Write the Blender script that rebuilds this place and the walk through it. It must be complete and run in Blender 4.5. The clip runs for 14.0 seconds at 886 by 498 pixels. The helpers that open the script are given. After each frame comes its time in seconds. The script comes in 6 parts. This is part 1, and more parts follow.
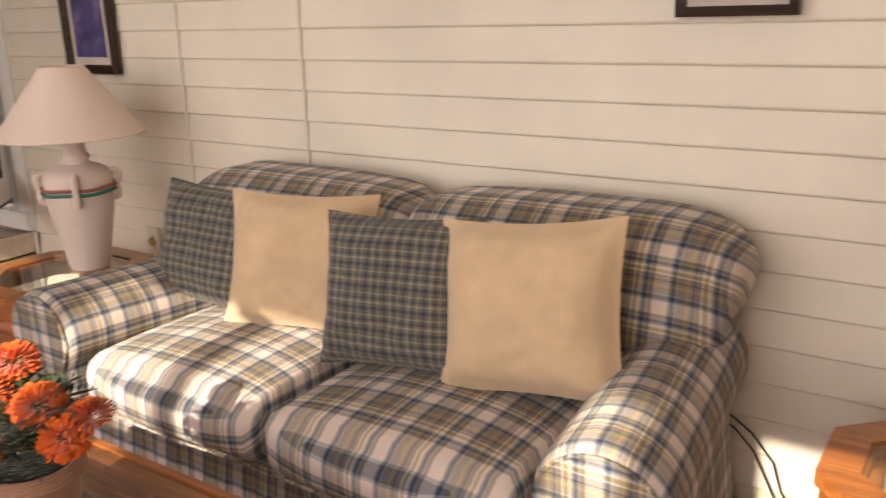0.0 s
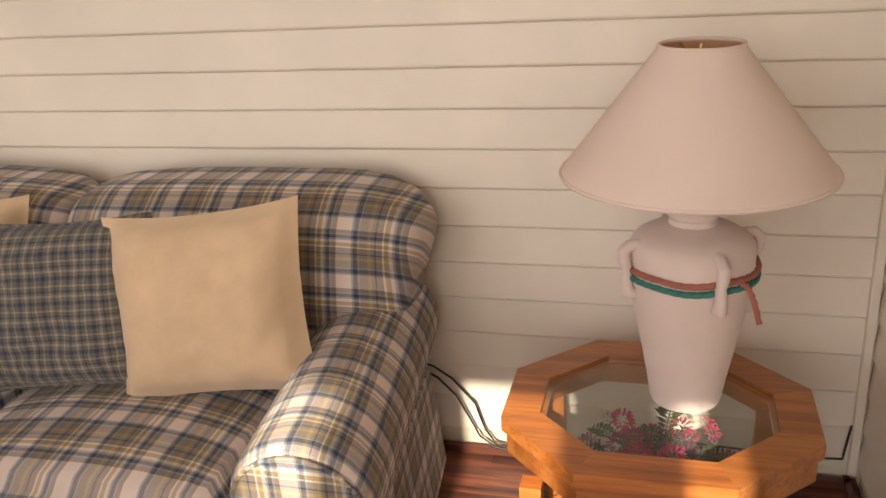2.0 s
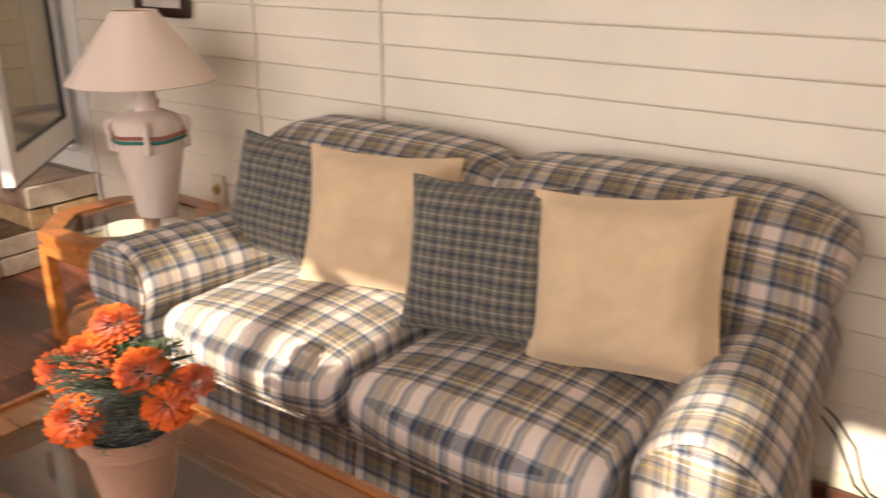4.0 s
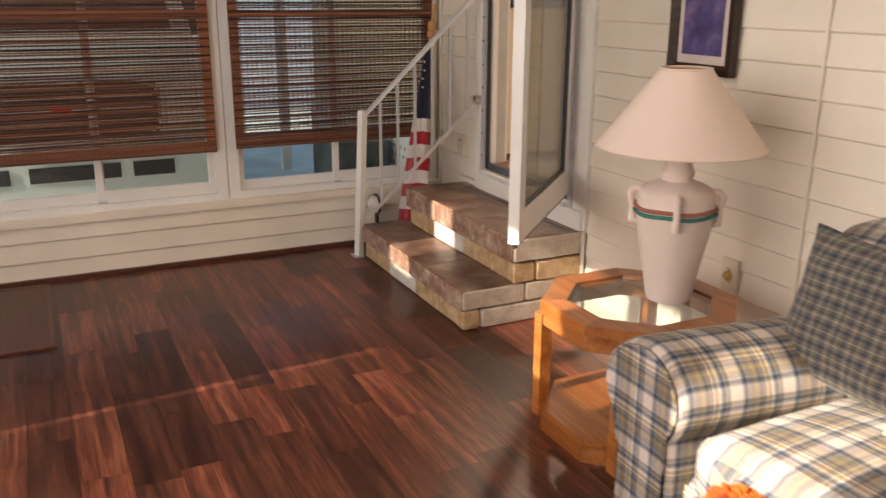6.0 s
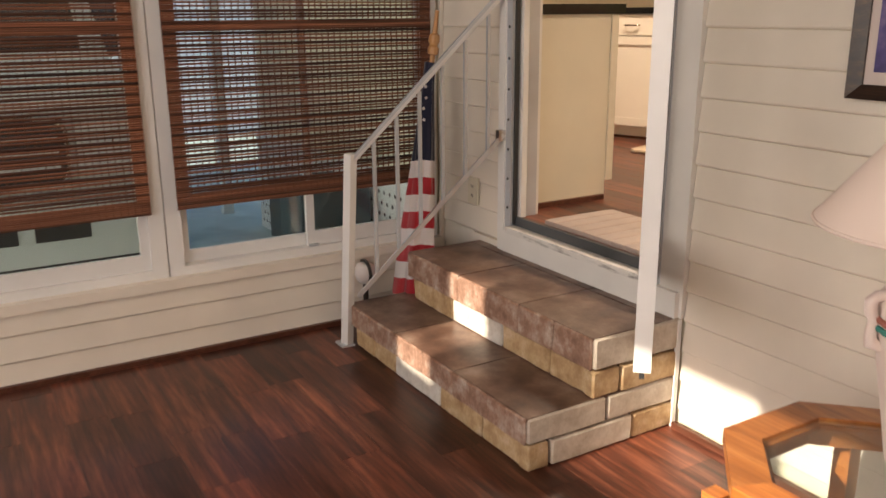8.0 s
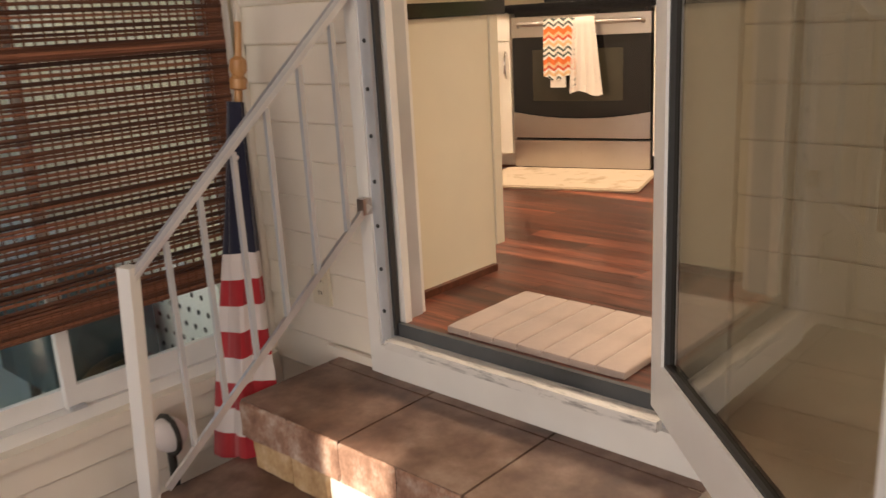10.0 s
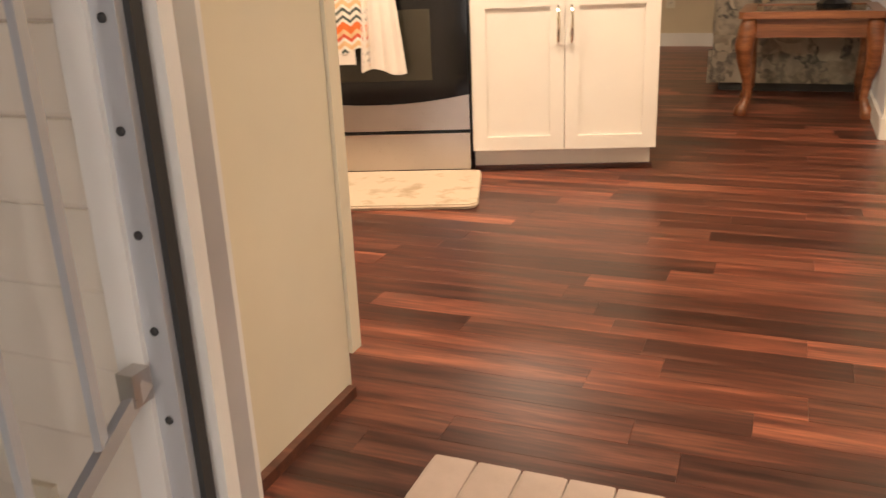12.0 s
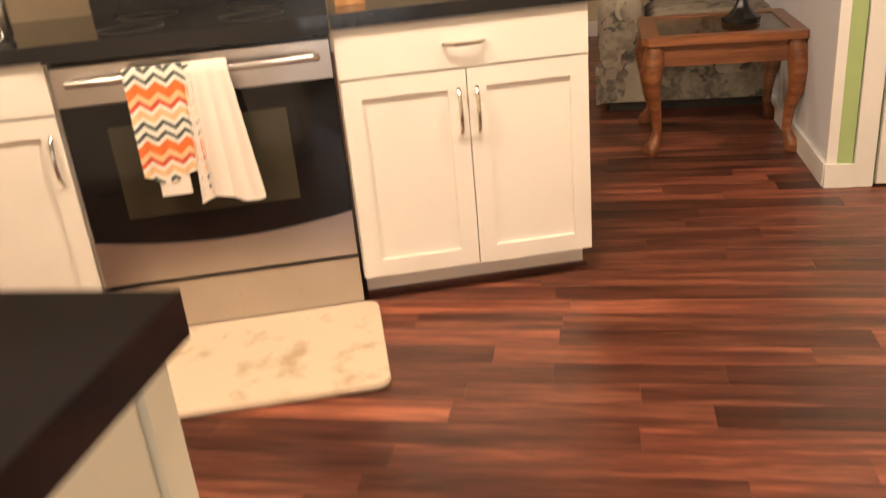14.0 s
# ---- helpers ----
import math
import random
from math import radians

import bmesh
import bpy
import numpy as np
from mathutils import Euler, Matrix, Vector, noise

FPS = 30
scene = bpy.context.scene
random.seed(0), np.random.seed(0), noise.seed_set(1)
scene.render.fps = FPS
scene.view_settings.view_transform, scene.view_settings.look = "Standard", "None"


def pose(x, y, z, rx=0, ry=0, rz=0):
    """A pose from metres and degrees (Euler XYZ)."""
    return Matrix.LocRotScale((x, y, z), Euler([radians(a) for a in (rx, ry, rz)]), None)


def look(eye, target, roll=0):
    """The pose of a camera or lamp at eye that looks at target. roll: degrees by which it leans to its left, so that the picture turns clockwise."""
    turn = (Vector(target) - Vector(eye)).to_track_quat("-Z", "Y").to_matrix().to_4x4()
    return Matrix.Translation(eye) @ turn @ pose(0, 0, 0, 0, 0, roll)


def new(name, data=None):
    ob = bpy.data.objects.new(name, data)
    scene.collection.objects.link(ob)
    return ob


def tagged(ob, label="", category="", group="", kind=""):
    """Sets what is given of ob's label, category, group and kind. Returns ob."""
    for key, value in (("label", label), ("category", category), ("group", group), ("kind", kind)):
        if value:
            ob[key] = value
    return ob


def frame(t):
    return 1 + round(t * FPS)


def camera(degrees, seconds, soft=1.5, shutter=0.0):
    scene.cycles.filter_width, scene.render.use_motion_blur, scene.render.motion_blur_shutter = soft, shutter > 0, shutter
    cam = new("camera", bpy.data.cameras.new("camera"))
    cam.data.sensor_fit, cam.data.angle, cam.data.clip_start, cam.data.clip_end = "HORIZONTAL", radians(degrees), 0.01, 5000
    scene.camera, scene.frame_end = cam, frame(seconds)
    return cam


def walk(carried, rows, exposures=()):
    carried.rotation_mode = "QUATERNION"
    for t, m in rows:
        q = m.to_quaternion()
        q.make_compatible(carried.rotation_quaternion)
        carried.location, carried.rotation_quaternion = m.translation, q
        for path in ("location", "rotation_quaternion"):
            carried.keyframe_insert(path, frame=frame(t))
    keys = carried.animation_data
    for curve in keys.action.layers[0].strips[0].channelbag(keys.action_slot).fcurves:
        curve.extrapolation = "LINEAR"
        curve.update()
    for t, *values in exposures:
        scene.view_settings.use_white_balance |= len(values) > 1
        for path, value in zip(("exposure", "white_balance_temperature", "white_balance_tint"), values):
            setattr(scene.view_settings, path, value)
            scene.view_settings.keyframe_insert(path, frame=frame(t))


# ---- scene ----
S = 1.09   # metres to one unit of the plan below
cam = camera(55.0, 14.0, soft=1.4, shutter=0.4)
PATH = [
    (0, (-0.316, 0.687, 1.337), (-1.405, 2.271, 0.787), -1.8),
    (0.5, (-0.286, 0.747, 1.395), (-1.206, 2.409, 0.774), -2.7),
    (1, (-0.259, 0.784, 1.403), (-1.021, 2.51, 0.739), -3.5),
    (1.5, (-0.246, 0.804, 1.406), (-0.842, 2.583, 0.712), -4.2),
    (2, (-0.247, 0.82, 1.404), (-0.753, 2.616, 0.686), -3.7),
    (2.2, (-0.26, 0.808, 1.4), (-0.755, 2.608, 0.68), -3.1),
    (4.3, (-0.512, 0.651, 1.385), (-1.782, 2.047, 0.723), -0.3),
    (4.5, (-0.547, 0.672, 1.383), (-1.909, 1.985, 0.734), -0.4),
    (5, (-0.671, 0.74, 1.375), (-2.22, 1.842, 0.756), 1.1),
    (5.5, (-0.859, 0.731, 1.355), (-2.535, 1.64, 0.752), 1.4),
    (6, (-1.097, 0.674, 1.382), (-2.824, 1.504, 0.807), 0.2),
    (6.5, (-1.365, 0.709, 1.365), (-3.123, 1.474, 0.796), -1.0),
    (7, (-1.67, 0.757, 1.357), (-3.434, 1.506, 0.783), -1.2),
    (7.5, (-2.0, 0.768, 1.346), (-3.711, 1.631, 0.775), -0.8),
    (8, (-2.295, 0.846, 1.327), (-3.947, 1.835, 0.789), -0.4),
    (8.2, (-2.416, 0.912, 1.339), (-4.059, 1.923, 0.812), -0.7),
    (10.3, (-3.67, 1.416, 1.323), (-4.871, 2.911, 0.756), -2.3),
    (10.5, (-3.807, 1.491, 1.338), (-4.939, 3.031, 0.748), -1.8),
    (10.8, (-3.922, 1.6, 1.343), (-4.989, 3.18, 0.738), -3.1),
    (11, (-4.024, 1.695, 1.322), (-5.038, 3.305, 0.707), -2.9),
    (11.5, (-4.207, 1.936, 1.304), (-5.125, 3.604, 0.69), -2.8),
    (12, (-4.388, 2.09, 1.321), (-5.107, 3.833, 0.656), -2.4),
    (12.5, (-4.523, 2.242, 1.34), (-5.06, 4.025, 0.611), -1.6),
    (13, (-4.618, 2.535, 1.376), (-5.094, 4.304, 0.576), -0.7),
    (13.5, (-4.666, 2.692, 1.466), (-5.115, 4.461, 0.647), -1.7),
    (14, (-4.787, 2.903, 1.617), (-5.158, 4.703, 0.83), -5.5),
]
walk(cam, [(t, look(Vector(eye) * S, Vector(target) * S, roll)) for t, eye, target, roll in PATH], [(0.0, 0.72), (2.2, 0.70), (4.5, 0.86), (6.5, 0.88), (7.0, 0.82), (8.0, 0.85), (9.0, 0.87), (10.5, 0.93), (14.0, 0.98)])

# world and lights
AZ, EL = -5.0, 29.5   # sun: degrees east of +y that the light travels, height
world = bpy.data.worlds.new("world")
scene.world = world
world.use_nodes = True
wn = world.node_tree.nodes
sky = wn.new("ShaderNodeTexSky")
sky.sky_type, sky.sun_disc = "NISHITA", False
sky.sun_elevation, sky.sun_rotation = radians(EL), radians(180 + AZ)
world.node_tree.links.new(sky.outputs[0], wn["Background"].inputs[0])
wn["Background"].inputs[1].default_value = 0.15

sun = new("sun", bpy.data.lights.new("sun", "SUN"))
sun.data.energy, sun.data.angle, sun.data.color = 5.0, radians(0.6), (1.0, 0.86, 0.68)
sun_way = Vector((math.sin(radians(AZ)) * math.cos(radians(EL)), math.cos(radians(AZ)) * math.cos(radians(EL)), -math.sin(radians(EL))))
sun.matrix_world = sun_way.to_track_quat("-Z", "Y").to_matrix().to_4x4()


def area(name, m, sx, sy, power, colour):
    data = bpy.data.lights.new(name, "AREA")
    data.shape, data.size, data.size_y, data.energy, data.color = "RECTANGLE", sx * S, sy * S, power, colour
    ob = new(name, data)
    ob.matrix_world = Matrix.Translation(m.translation * (S - 1)) @ m
    return ob

# materials
class Mat:
    """A node material in the making."""

    def __init__(self, name, rough=0.6, metal=0.0):
        self.m = bpy.data.materials.new(name)
        self.m.use_nodes = True
        self.n, self.l = self.m.node_tree.nodes, self.m.node_tree.links
        self.b = self.n["Principled BSDF"]
        self.b.inputs["Roughness"].default_value = rough
        self.b.inputs["Metallic"].default_value = metal

    def node(self, kind, **inputs):
        nd = self.n.new(kind)
        for k, v in inputs.items():
            self.put(v, nd.inputs[k.replace("_", " ")])
        return nd

    def put(self, v, socket):
        if isinstance(v, bpy.types.NodeSocket):
            self.l.new(v, socket)
        else:
            socket.default_value = (*v, 1) if isinstance(v, tuple) and len(v) == 3 and socket.type == "RGBA" else v

    def coords(self, scale=(1, 1, 1), world=False, shift=False):
        if world:
            v = self.node("ShaderNodeNewGeometry").outputs["Position"]
        else:
            v = self.node("ShaderNodeTexCoord").outputs["Object"]
        if shift:
            r = self.node("ShaderNodeObjectInfo").outputs["Random"]
            add = self.n.new("ShaderNodeVectorMath")
            add.operation = "MULTIPLY_ADD"
            comb = self.node("ShaderNodeCombineXYZ", X=r, Y=r, Z=r)
            self.l.new(comb.outputs[0], add.inputs[0])
            add.inputs[1].default_value = (37.0, 91.0, 53.0)
            self.l.new(v, add.inputs[2])
            v = add.outputs[0]
        mp = self.node("ShaderNodeMapping", Vector=v, Scale=scale)
        return mp.outputs[0]

    def noise(self, vec, scale, detail=3.0, rough=0.55):
        return self.node("ShaderNodeTexNoise", Vector=vec, Scale=scale, Detail=detail, Roughness=rough).outputs["Fac"]

    def ramp(self, fac, *stops):
        r = self.n.new("ShaderNodeValToRGB")
        self.l.new(fac, r.inputs[0])
        e = r.color_ramp.elements
        while len(e) < len(stops):
            e.new(0.5)
        for el, (p, c) in zip(e, stops):
            el.position, el.color = p, ((*c, 1) if isinstance(c, tuple) else (c, c, c, 1))
        return r.outputs[0]

    def mix(self, fac, a, b, how="MIX"):
        mx = self.n.new("ShaderNodeMix")
        mx.data_type, mx.blend_type = "RGBA", how
        self.put(fac, mx.inputs[0])
        self.put(a, mx.inputs[6])
        self.put(b, mx.inputs[7])
        return mx.outputs[2]

    def math(self, op, a, b=0.0, c=0.0):
        nd = self.n.new("ShaderNodeMath")
        nd.operation = op
        for v, s in zip((a, b, c), nd.inputs):
            self.put(v, s)
        return nd.outputs[0]

    def colour(self, v):
        self.put(v, self.b.inputs["Base Color"])
        return self

    def rough(self, v):
        self.put(v, self.b.inputs["Roughness"])
        return self

    def bump(self, height, strength=0.3, distance=0.002):
        nd = self.node("ShaderNodeBump", Height=height, Strength=strength, Distance=distance)
        self.l.new(nd.outputs[0], self.b.inputs["Normal"])
        return self


def paint(name, col, rough=0.5, vary=0.08, metal=0.0, grain=180.0, bump=0.15):
    """Painted, moulded or plain stuff with faint stains and fine grain."""
    k = Mat(name, rough, metal)
    v = k.coords(world=True)
    big = k.noise(v, 2.3, 4.0)
    fine = k.noise(v, grain, 2.0)
    dark = tuple(c * (1 - vary * 1.6) for c in col)
    lite = tuple(min(1, c * (1 + vary)) for c in col)
    k.colour(k.ramp(big, (0.3, dark), (0.7, lite)))
    k.rough(k.math("MULTIPLY_ADD", fine, 0.12, rough - 0.06))
    k.bump(fine, bump, 0.001)
    return k.m


def wood(name, dark, mid, lite, rough=0.4, scale=1.0, along="x", shift=True, sheen=0.0, wide=False):
    """Grain that runs along one axis of the object."""
    k = Mat(name, rough)
    s = {"x": (1.6, 24.0, 24.0), "y": (24.0, 1.6, 24.0), "z": (24.0, 24.0, 1.6)}[along]
    v = k.coords(tuple(a * scale for a in s), shift=shift)
    g = k.noise(v, 1.0, 6.0, 0.65)
    f = k.noise(k.coords(tuple(a * scale * 5 for a in s), shift=shift), 1.0, 3.0, 0.6)
    base = k.ramp(g, (0.30, dark), (0.5, mid), (0.72, lite))
    base = k.mix(k.ramp(f, (0.45, 0.0), (0.7, 0.6)), base, dark, "MIX")
    if shift:
        r = k.node("ShaderNodeObjectInfo").outputs["Random"]
        lo, hi = (0.42, 1.65) if wide else (0.8, 1.2)
        tone = k.ramp(r, (0.0, (lo, lo * 0.95, lo * 0.98)), (0.5, (0.95, 0.95, 0.95)), (1.0, (hi, hi * 0.95, hi * 0.92)))
        base = k.mix(1.0, base, tone, "MULTIPLY")
    k.colour(base)
    k.rough(k.math("MULTIPLY_ADD", g, 0.2, rough - 0.1))
    k.bump(f, 0.12, 0.001)
    k.b.inputs["Coat Weight"].default_value = sheen
    k.b.inputs["Coat Roughness"].default_value = 0.12
    return k.m


def clear_glass(name, tint=(1, 1, 1), rough=0.0):
    k = Mat(name, rough)
    tr = k.node("ShaderNodeBsdfTransparent", Color=(*tint, 1))
    gl = k.node("ShaderNodeBsdfGlossy", Roughness=max(rough, 0.01))
    lw = k.node("ShaderNodeLayerWeight", Blend=0.5)
    fac = k.math("MULTIPLY_ADD", k.math("POWER", lw.outputs["Facing"], 4.0), 0.9, 0.045)
    mx = k.n.new("ShaderNodeMixShader")
    k.l.new(fac, mx.inputs[0])
    k.l.new(tr.outputs[0], mx.inputs[1])
    k.l.new(gl.outputs[0], mx.inputs[2])
    k.l.new(mx.outputs[0], k.n["Material Output"].inputs[0])
    return k.m


siding = paint("vinyl_siding", (0.82, 0.752, 0.65), 0.42, 0.05, grain=90)
trim_white = paint("white_trim", (0.80, 0.78, 0.74), 0.4, 0.06)
alu = paint("brushed_aluminium", (0.55, 0.57, 0.60), 0.35, 0.1, metal=0.35)
white_metal = paint("white_enamel_metal", (0.80, 0.79, 0.77), 0.35, 0.05)
wall_cream = paint("cream_wall_paint", (0.74, 0.68, 0.53), 0.55, 0.04)
wall_green = paint("green_wall_paint", (0.38, 0.50, 0.22), 0.6, 0.05)
wall_tan = paint("tan_wall_paint", (0.62, 0.52, 0.36), 0.6, 0.05)
ceiling_white = paint("ceiling_white", (0.78, 0.74, 0.66), 0.8, 0.04)
cabinet_white = paint("cabinet_white", (0.82, 0.77, 0.69), 0.35, 0.03)
plank_mat = wood("laminate_plank", (0.022, 0.008, 0.006), (0.115, 0.034, 0.019), (0.29, 0.10, 0.055), 0.34, 1.0, "x", wide=True)


def planks_joined():
    """The same laminate for boards that are joined in one mesh: tone by island."""
    k = Mat("laminate_plank_rows", 0.36)
    v = k.coords((2.0, 26.0, 26.0), world=True)
    g = k.noise(v, 1.0, 6.0, 0.65)
    base = k.ramp(g, (0.30, (0.022, 0.008, 0.006)), (0.5, (0.115, 0.034, 0.019)), (0.72, (0.29, 0.10, 0.055)))
    r = k.node("ShaderNodeNewGeometry").outputs["Random Per Island"]
    k.colour(k.mix(1.0, base, k.ramp(r, (0.0, (0.42, 0.4, 0.41)), (0.5, (0.95, 0.95, 0.95)), (1.0, (1.65, 1.57, 1.52))), "MULTIPLY"))
    return k.m


plank_rest = planks_joined()
oak = wood("honey_oak", (0.24, 0.072, 0.016), (0.44, 0.155, 0.036), (0.56, 0.235, 0.065), 0.32, 0.8, "x", sheen=0.4)
base_brown = wood("brown_baseboard", (0.05, 0.018, 0.01), (0.10, 0.035, 0.02), (0.16, 0.06, 0.035), 0.4, 1.0, "x")
glass = clear_glass("clear_glass", (0.96, 0.98, 0.97))
black_stone = paint("black_granite", (0.012, 0.012, 0.014), 0.12, 0.5, grain=300, bump=0.03)
galvanised = paint("galvanised_metal", (0.76, 0.75, 0.74), 0.34, 0.12, metal=0.75)
steel = paint("stainless_steel", (0.54, 0.50, 0.47), 0.3, 0.08, metal=1.0)

# building kit
def box_into(bm, x0, x1, y0, y1, z0, z1, m=None):
    vs = [bm.verts.new((x, y, z)) for z in (z0, z1) for x, y in ((x0, y0), (x1, y0), (x1, y1), (x0, y1))]
    for q in ((3, 2, 1, 0), (4, 5, 6, 7), (0, 1, 5, 4), (1, 2, 6, 5), (2, 3, 7, 6), (3, 0, 4, 7)):
        bm.faces.new([vs[i] for i in q])
    if m is not None:
        bmesh.ops.transform(bm, matrix=m, verts=vs)
    return vs


def box(x0, x1, y0, y1, z0, z1, bevel=0.0, seg=2):
    bm = bmesh.new()
    box_into(bm, x0, x1, y0, y1, z0, z1)
    if bevel:
        bmesh.ops.bevel(bm, geom=bm.edges[:] , offset=bevel, segments=seg, affect="EDGES", profile=0.5)
    return bm


def plan(m):
    """A pose on the plan, in metres."""
    return Matrix.Translation(m.translation * (S - 1)) @ m


def mesh_of(bm, name, material, smooth=False):
    bm.transform(Matrix.Scale(S, 4))
    bmesh.ops.recalc_face_normals(bm, faces=bm.faces[:])
    me = bpy.data.meshes.new(name)
    bm.to_mesh(me)
    bm.free()
    if material:
        me.materials.append(material)
    if smooth:
        me.shade_smooth()
        me.set_sharp_from_angle(angle=radians(40))
    return me


def part(name, bm, material, parent, label="", smooth=False, m=None):
    """One mesh object under a thing or a part, in the parent's own space."""
    ob = new(name, mesh_of(bm, name, material, smooth))
    ob.parent = parent
    if m is not None:
        ob.matrix_basis = plan(m)
    if label:
        ob["label"] = label
    return ob


def thing(name, label, category, m=None, group="", kind=""):
    ob = new(name)
    ob.empty_display_size = 0.1
    if m is not None:
        ob.matrix_world = plan(m)
    return tagged(ob, label, category, group, kind)


def solid(name, bm, material, label="", category="", m=None, group="", kind="", smooth=False):
    ob = new(name, mesh_of(bm, name, material, smooth))
    if m is not None:
        ob.matrix_world = plan(m)
    return tagged(ob, label, category, group, kind)


def lathe(profile, n=40, cap=True):
    """A turned body from (radius, height) pairs."""
    bm = bmesh.new()
    rings = [[bm.verts.new((r * math.cos(2 * math.pi * i / n), r * math.sin(2 * math.pi * i / n), z)) for i in range(n)] for r, z in profile]
    for a, b in zip(rings, rings[1:]):
        for i in range(n):
            bm.faces.new((a[i], a[(i + 1) % n], b[(i + 1) % n], b[i]))
    if cap:
        bm.faces.new(rings[0][::-1])
        bm.faces.new(rings[-1])
    return bm


def tube(points, r, n=10, closed=False):
    """A round bar through the points; r may be a list."""
    bm = bmesh.new()
    tube_into(bm, points, r, n, closed)
    return bm


def tube_into(bm, points, r, n=10, closed=False):
    pts = [Vector(p) for p in points]
    rs = r if isinstance(r, (list, tuple)) else [r] * len(pts)
    rings = []
    up = None
    for i, p in enumerate(pts):
        if closed:
            d = pts[(i + 1) % len(pts)] - pts[i - 1]
        else:
            d = pts[min(i + 1, len(pts) - 1)] - pts[max(i - 1, 0)]
        d.normalize()
        if up is None:
            up = Vector((0, 0, 1)) if abs(d.z) < 0.9 else Vector((1, 0, 0))
        side = d.cross(up).normalized()
        up = side.cross(d).normalized()
        rings.append([bm.verts.new(p + rs[i] * (math.cos(2 * math.pi * k / n) * side + math.sin(2 * math.pi * k / n) * up)) for k in range(n)])
    pairs = list(zip(rings, rings[1:])) + ([(rings[-1], rings[0])] if closed else [])
    for a, b in pairs:
        for k in range(n):
            bm.faces.new((a[k], a[(k + 1) % n], b[(k + 1) % n], b[k]))
    if not closed:
        bm.faces.new(rings[0][::-1])
        bm.faces.new(rings[-1])


def prism(outline, z0, z1):
    """Upright prism over a closed outline of (x, y)."""
    bm = bmesh.new()
    a = [bm.verts.new((x, y, z0)) for x, y in outline]
    b = [bm.verts.new((x, y, z1)) for x, y in outline]
    bm.faces.new(a[::-1])
    bm.faces.new(b)
    for i in range(len(a)):
        j = (i + 1) % len(a)
        bm.faces.new((a[i], a[j], b[j], b[i]))
    return bm


def bevelled(bm, w, seg=2, angle=30):
    es = [e for e in bm.edges if len(e.link_faces) == 2 and e.calc_face_angle(0) > radians(angle)]
    bmesh.ops.bevel(bm, geom=es, offset=w, segments=seg, affect="EDGES", profile=0.5)
    return bm


def piece(name, me, parent, m):
    """A repeat of a shared mesh under its parent."""
    ob = new(name, me)
    ob.parent = parent
    ob.matrix_basis = plan(m)
    return ob


def puff(w, d, h, r, n=8, bulge=0.0, front=0.0):
    """A stuffed block on z = 0, rounded by r, with a crowned top and front (towards -y)."""
    bm = bmesh.new()
    bmesh.ops.create_cube(bm, size=2.0)
    bmesh.ops.subdivide_edges(bm, edges=bm.edges[:], cuts=n, use_grid_fill=True)
    half = Vector((w / 2, d / 2, h / 2))
    core = half - Vector((r, r, r))
    for v in bm.verts:
        a = v.co.copy()
        p = Vector([math.copysign(abs(c) ** 0.8, c) * s for c, s in zip(a, half)])
        q = Vector([max(-k, min(k, c)) for c, k in zip(p, core)])
        e = p - q
        if e.length > 1e-6:
            big = max(abs(e.x), abs(e.y), abs(e.z))
            p = q + e.normalized() * big
        if a.z > 0:
            p.z += bulge * (1 - a.x ** 2) * (1 - a.y ** 2)
        if a.y < 0:
            p.y -= front * (1 - a.x ** 2) * (1 - a.z ** 2)
        v.co = p + Vector((0, 0, h / 2))
    return bm


def blob(r, seed, n=2, rough=0.25):
    bm = bmesh.new()
    bmesh.ops.create_icosphere(bm, subdivisions=n, radius=r)
    for v in bm.verts:
        v.co *= 1 + rough * noise.noise(v.co * (3.0 / r) * 0.4 + Vector((seed, seed * 2, 0)))
    return bm

# the setting: sunroom and kitchen
WY, WX, EX, SY = 2.82, -5.60, 0.24, -1.0   # sunroom walls: house side, window side, far side, sunny side
K = 0.518                                  # kitchen floor
CEIL, KCEIL = 2.75, 2.85
DX0, DX1 = -5.03, -4.228                    # doorway
KY = 2.93                                  # kitchen face of the house wall

floor = solid("floor", box(WX - 0.15, EX + 0.15, SY - 0.15, WY + 0.02, -0.12, -0.012), base_brown, "dark red-brown laminate plank floor of the sunroom", "floor", kind="structure")
solid("ceiling", box(WX - 0.15, EX + 0.15, SY - 0.15, WY, CEIL, CEIL + 0.1), ceiling_white, "plain off-white sunroom ceiling", "ceiling", kind="structure")


def wall_with_holes(name, along, a0, a1, b0, b1, z0, z1, holes, material, label):
    """A thick wall along x or y, from a0 to a1, b0 to b1 thick, with rectangular holes (a0, a1, z0, z1)."""
    bm = bmesh.new()
    cuts_a = sorted({a0, a1, *[h[0] for h in holes], *[h[1] for h in holes]})
    cuts_z = sorted({z0, z1, *[h[2] for h in holes], *[h[3] for h in holes]})
    for p, q in zip(cuts_a, cuts_a[1:]):
        for r, s in zip(cuts_z, cuts_z[1:]):
            if any(h[0] <= p and q <= h[1] and h[2] <= r and s <= h[3] for h in holes):
                continue
            if along == "x":
                box_into(bm, p, q, b0, b1, r, s)
            else:
                box_into(bm, b0, b1, p, q, r, s)
    bmesh.ops.remove_doubles(bm, verts=bm.verts[:], dist=1e-5)
    seen, dead = {}, []
    for f in bm.faces:
        key = frozenset(f.verts)
        if key in seen:
            dead += [f, seen[key]]
        seen[key] = f
    bmesh.ops.delete(bm, geom=list(set(dead)), context="FACES")
    return solid(name, bm, material, label, "wall", kind="structure")


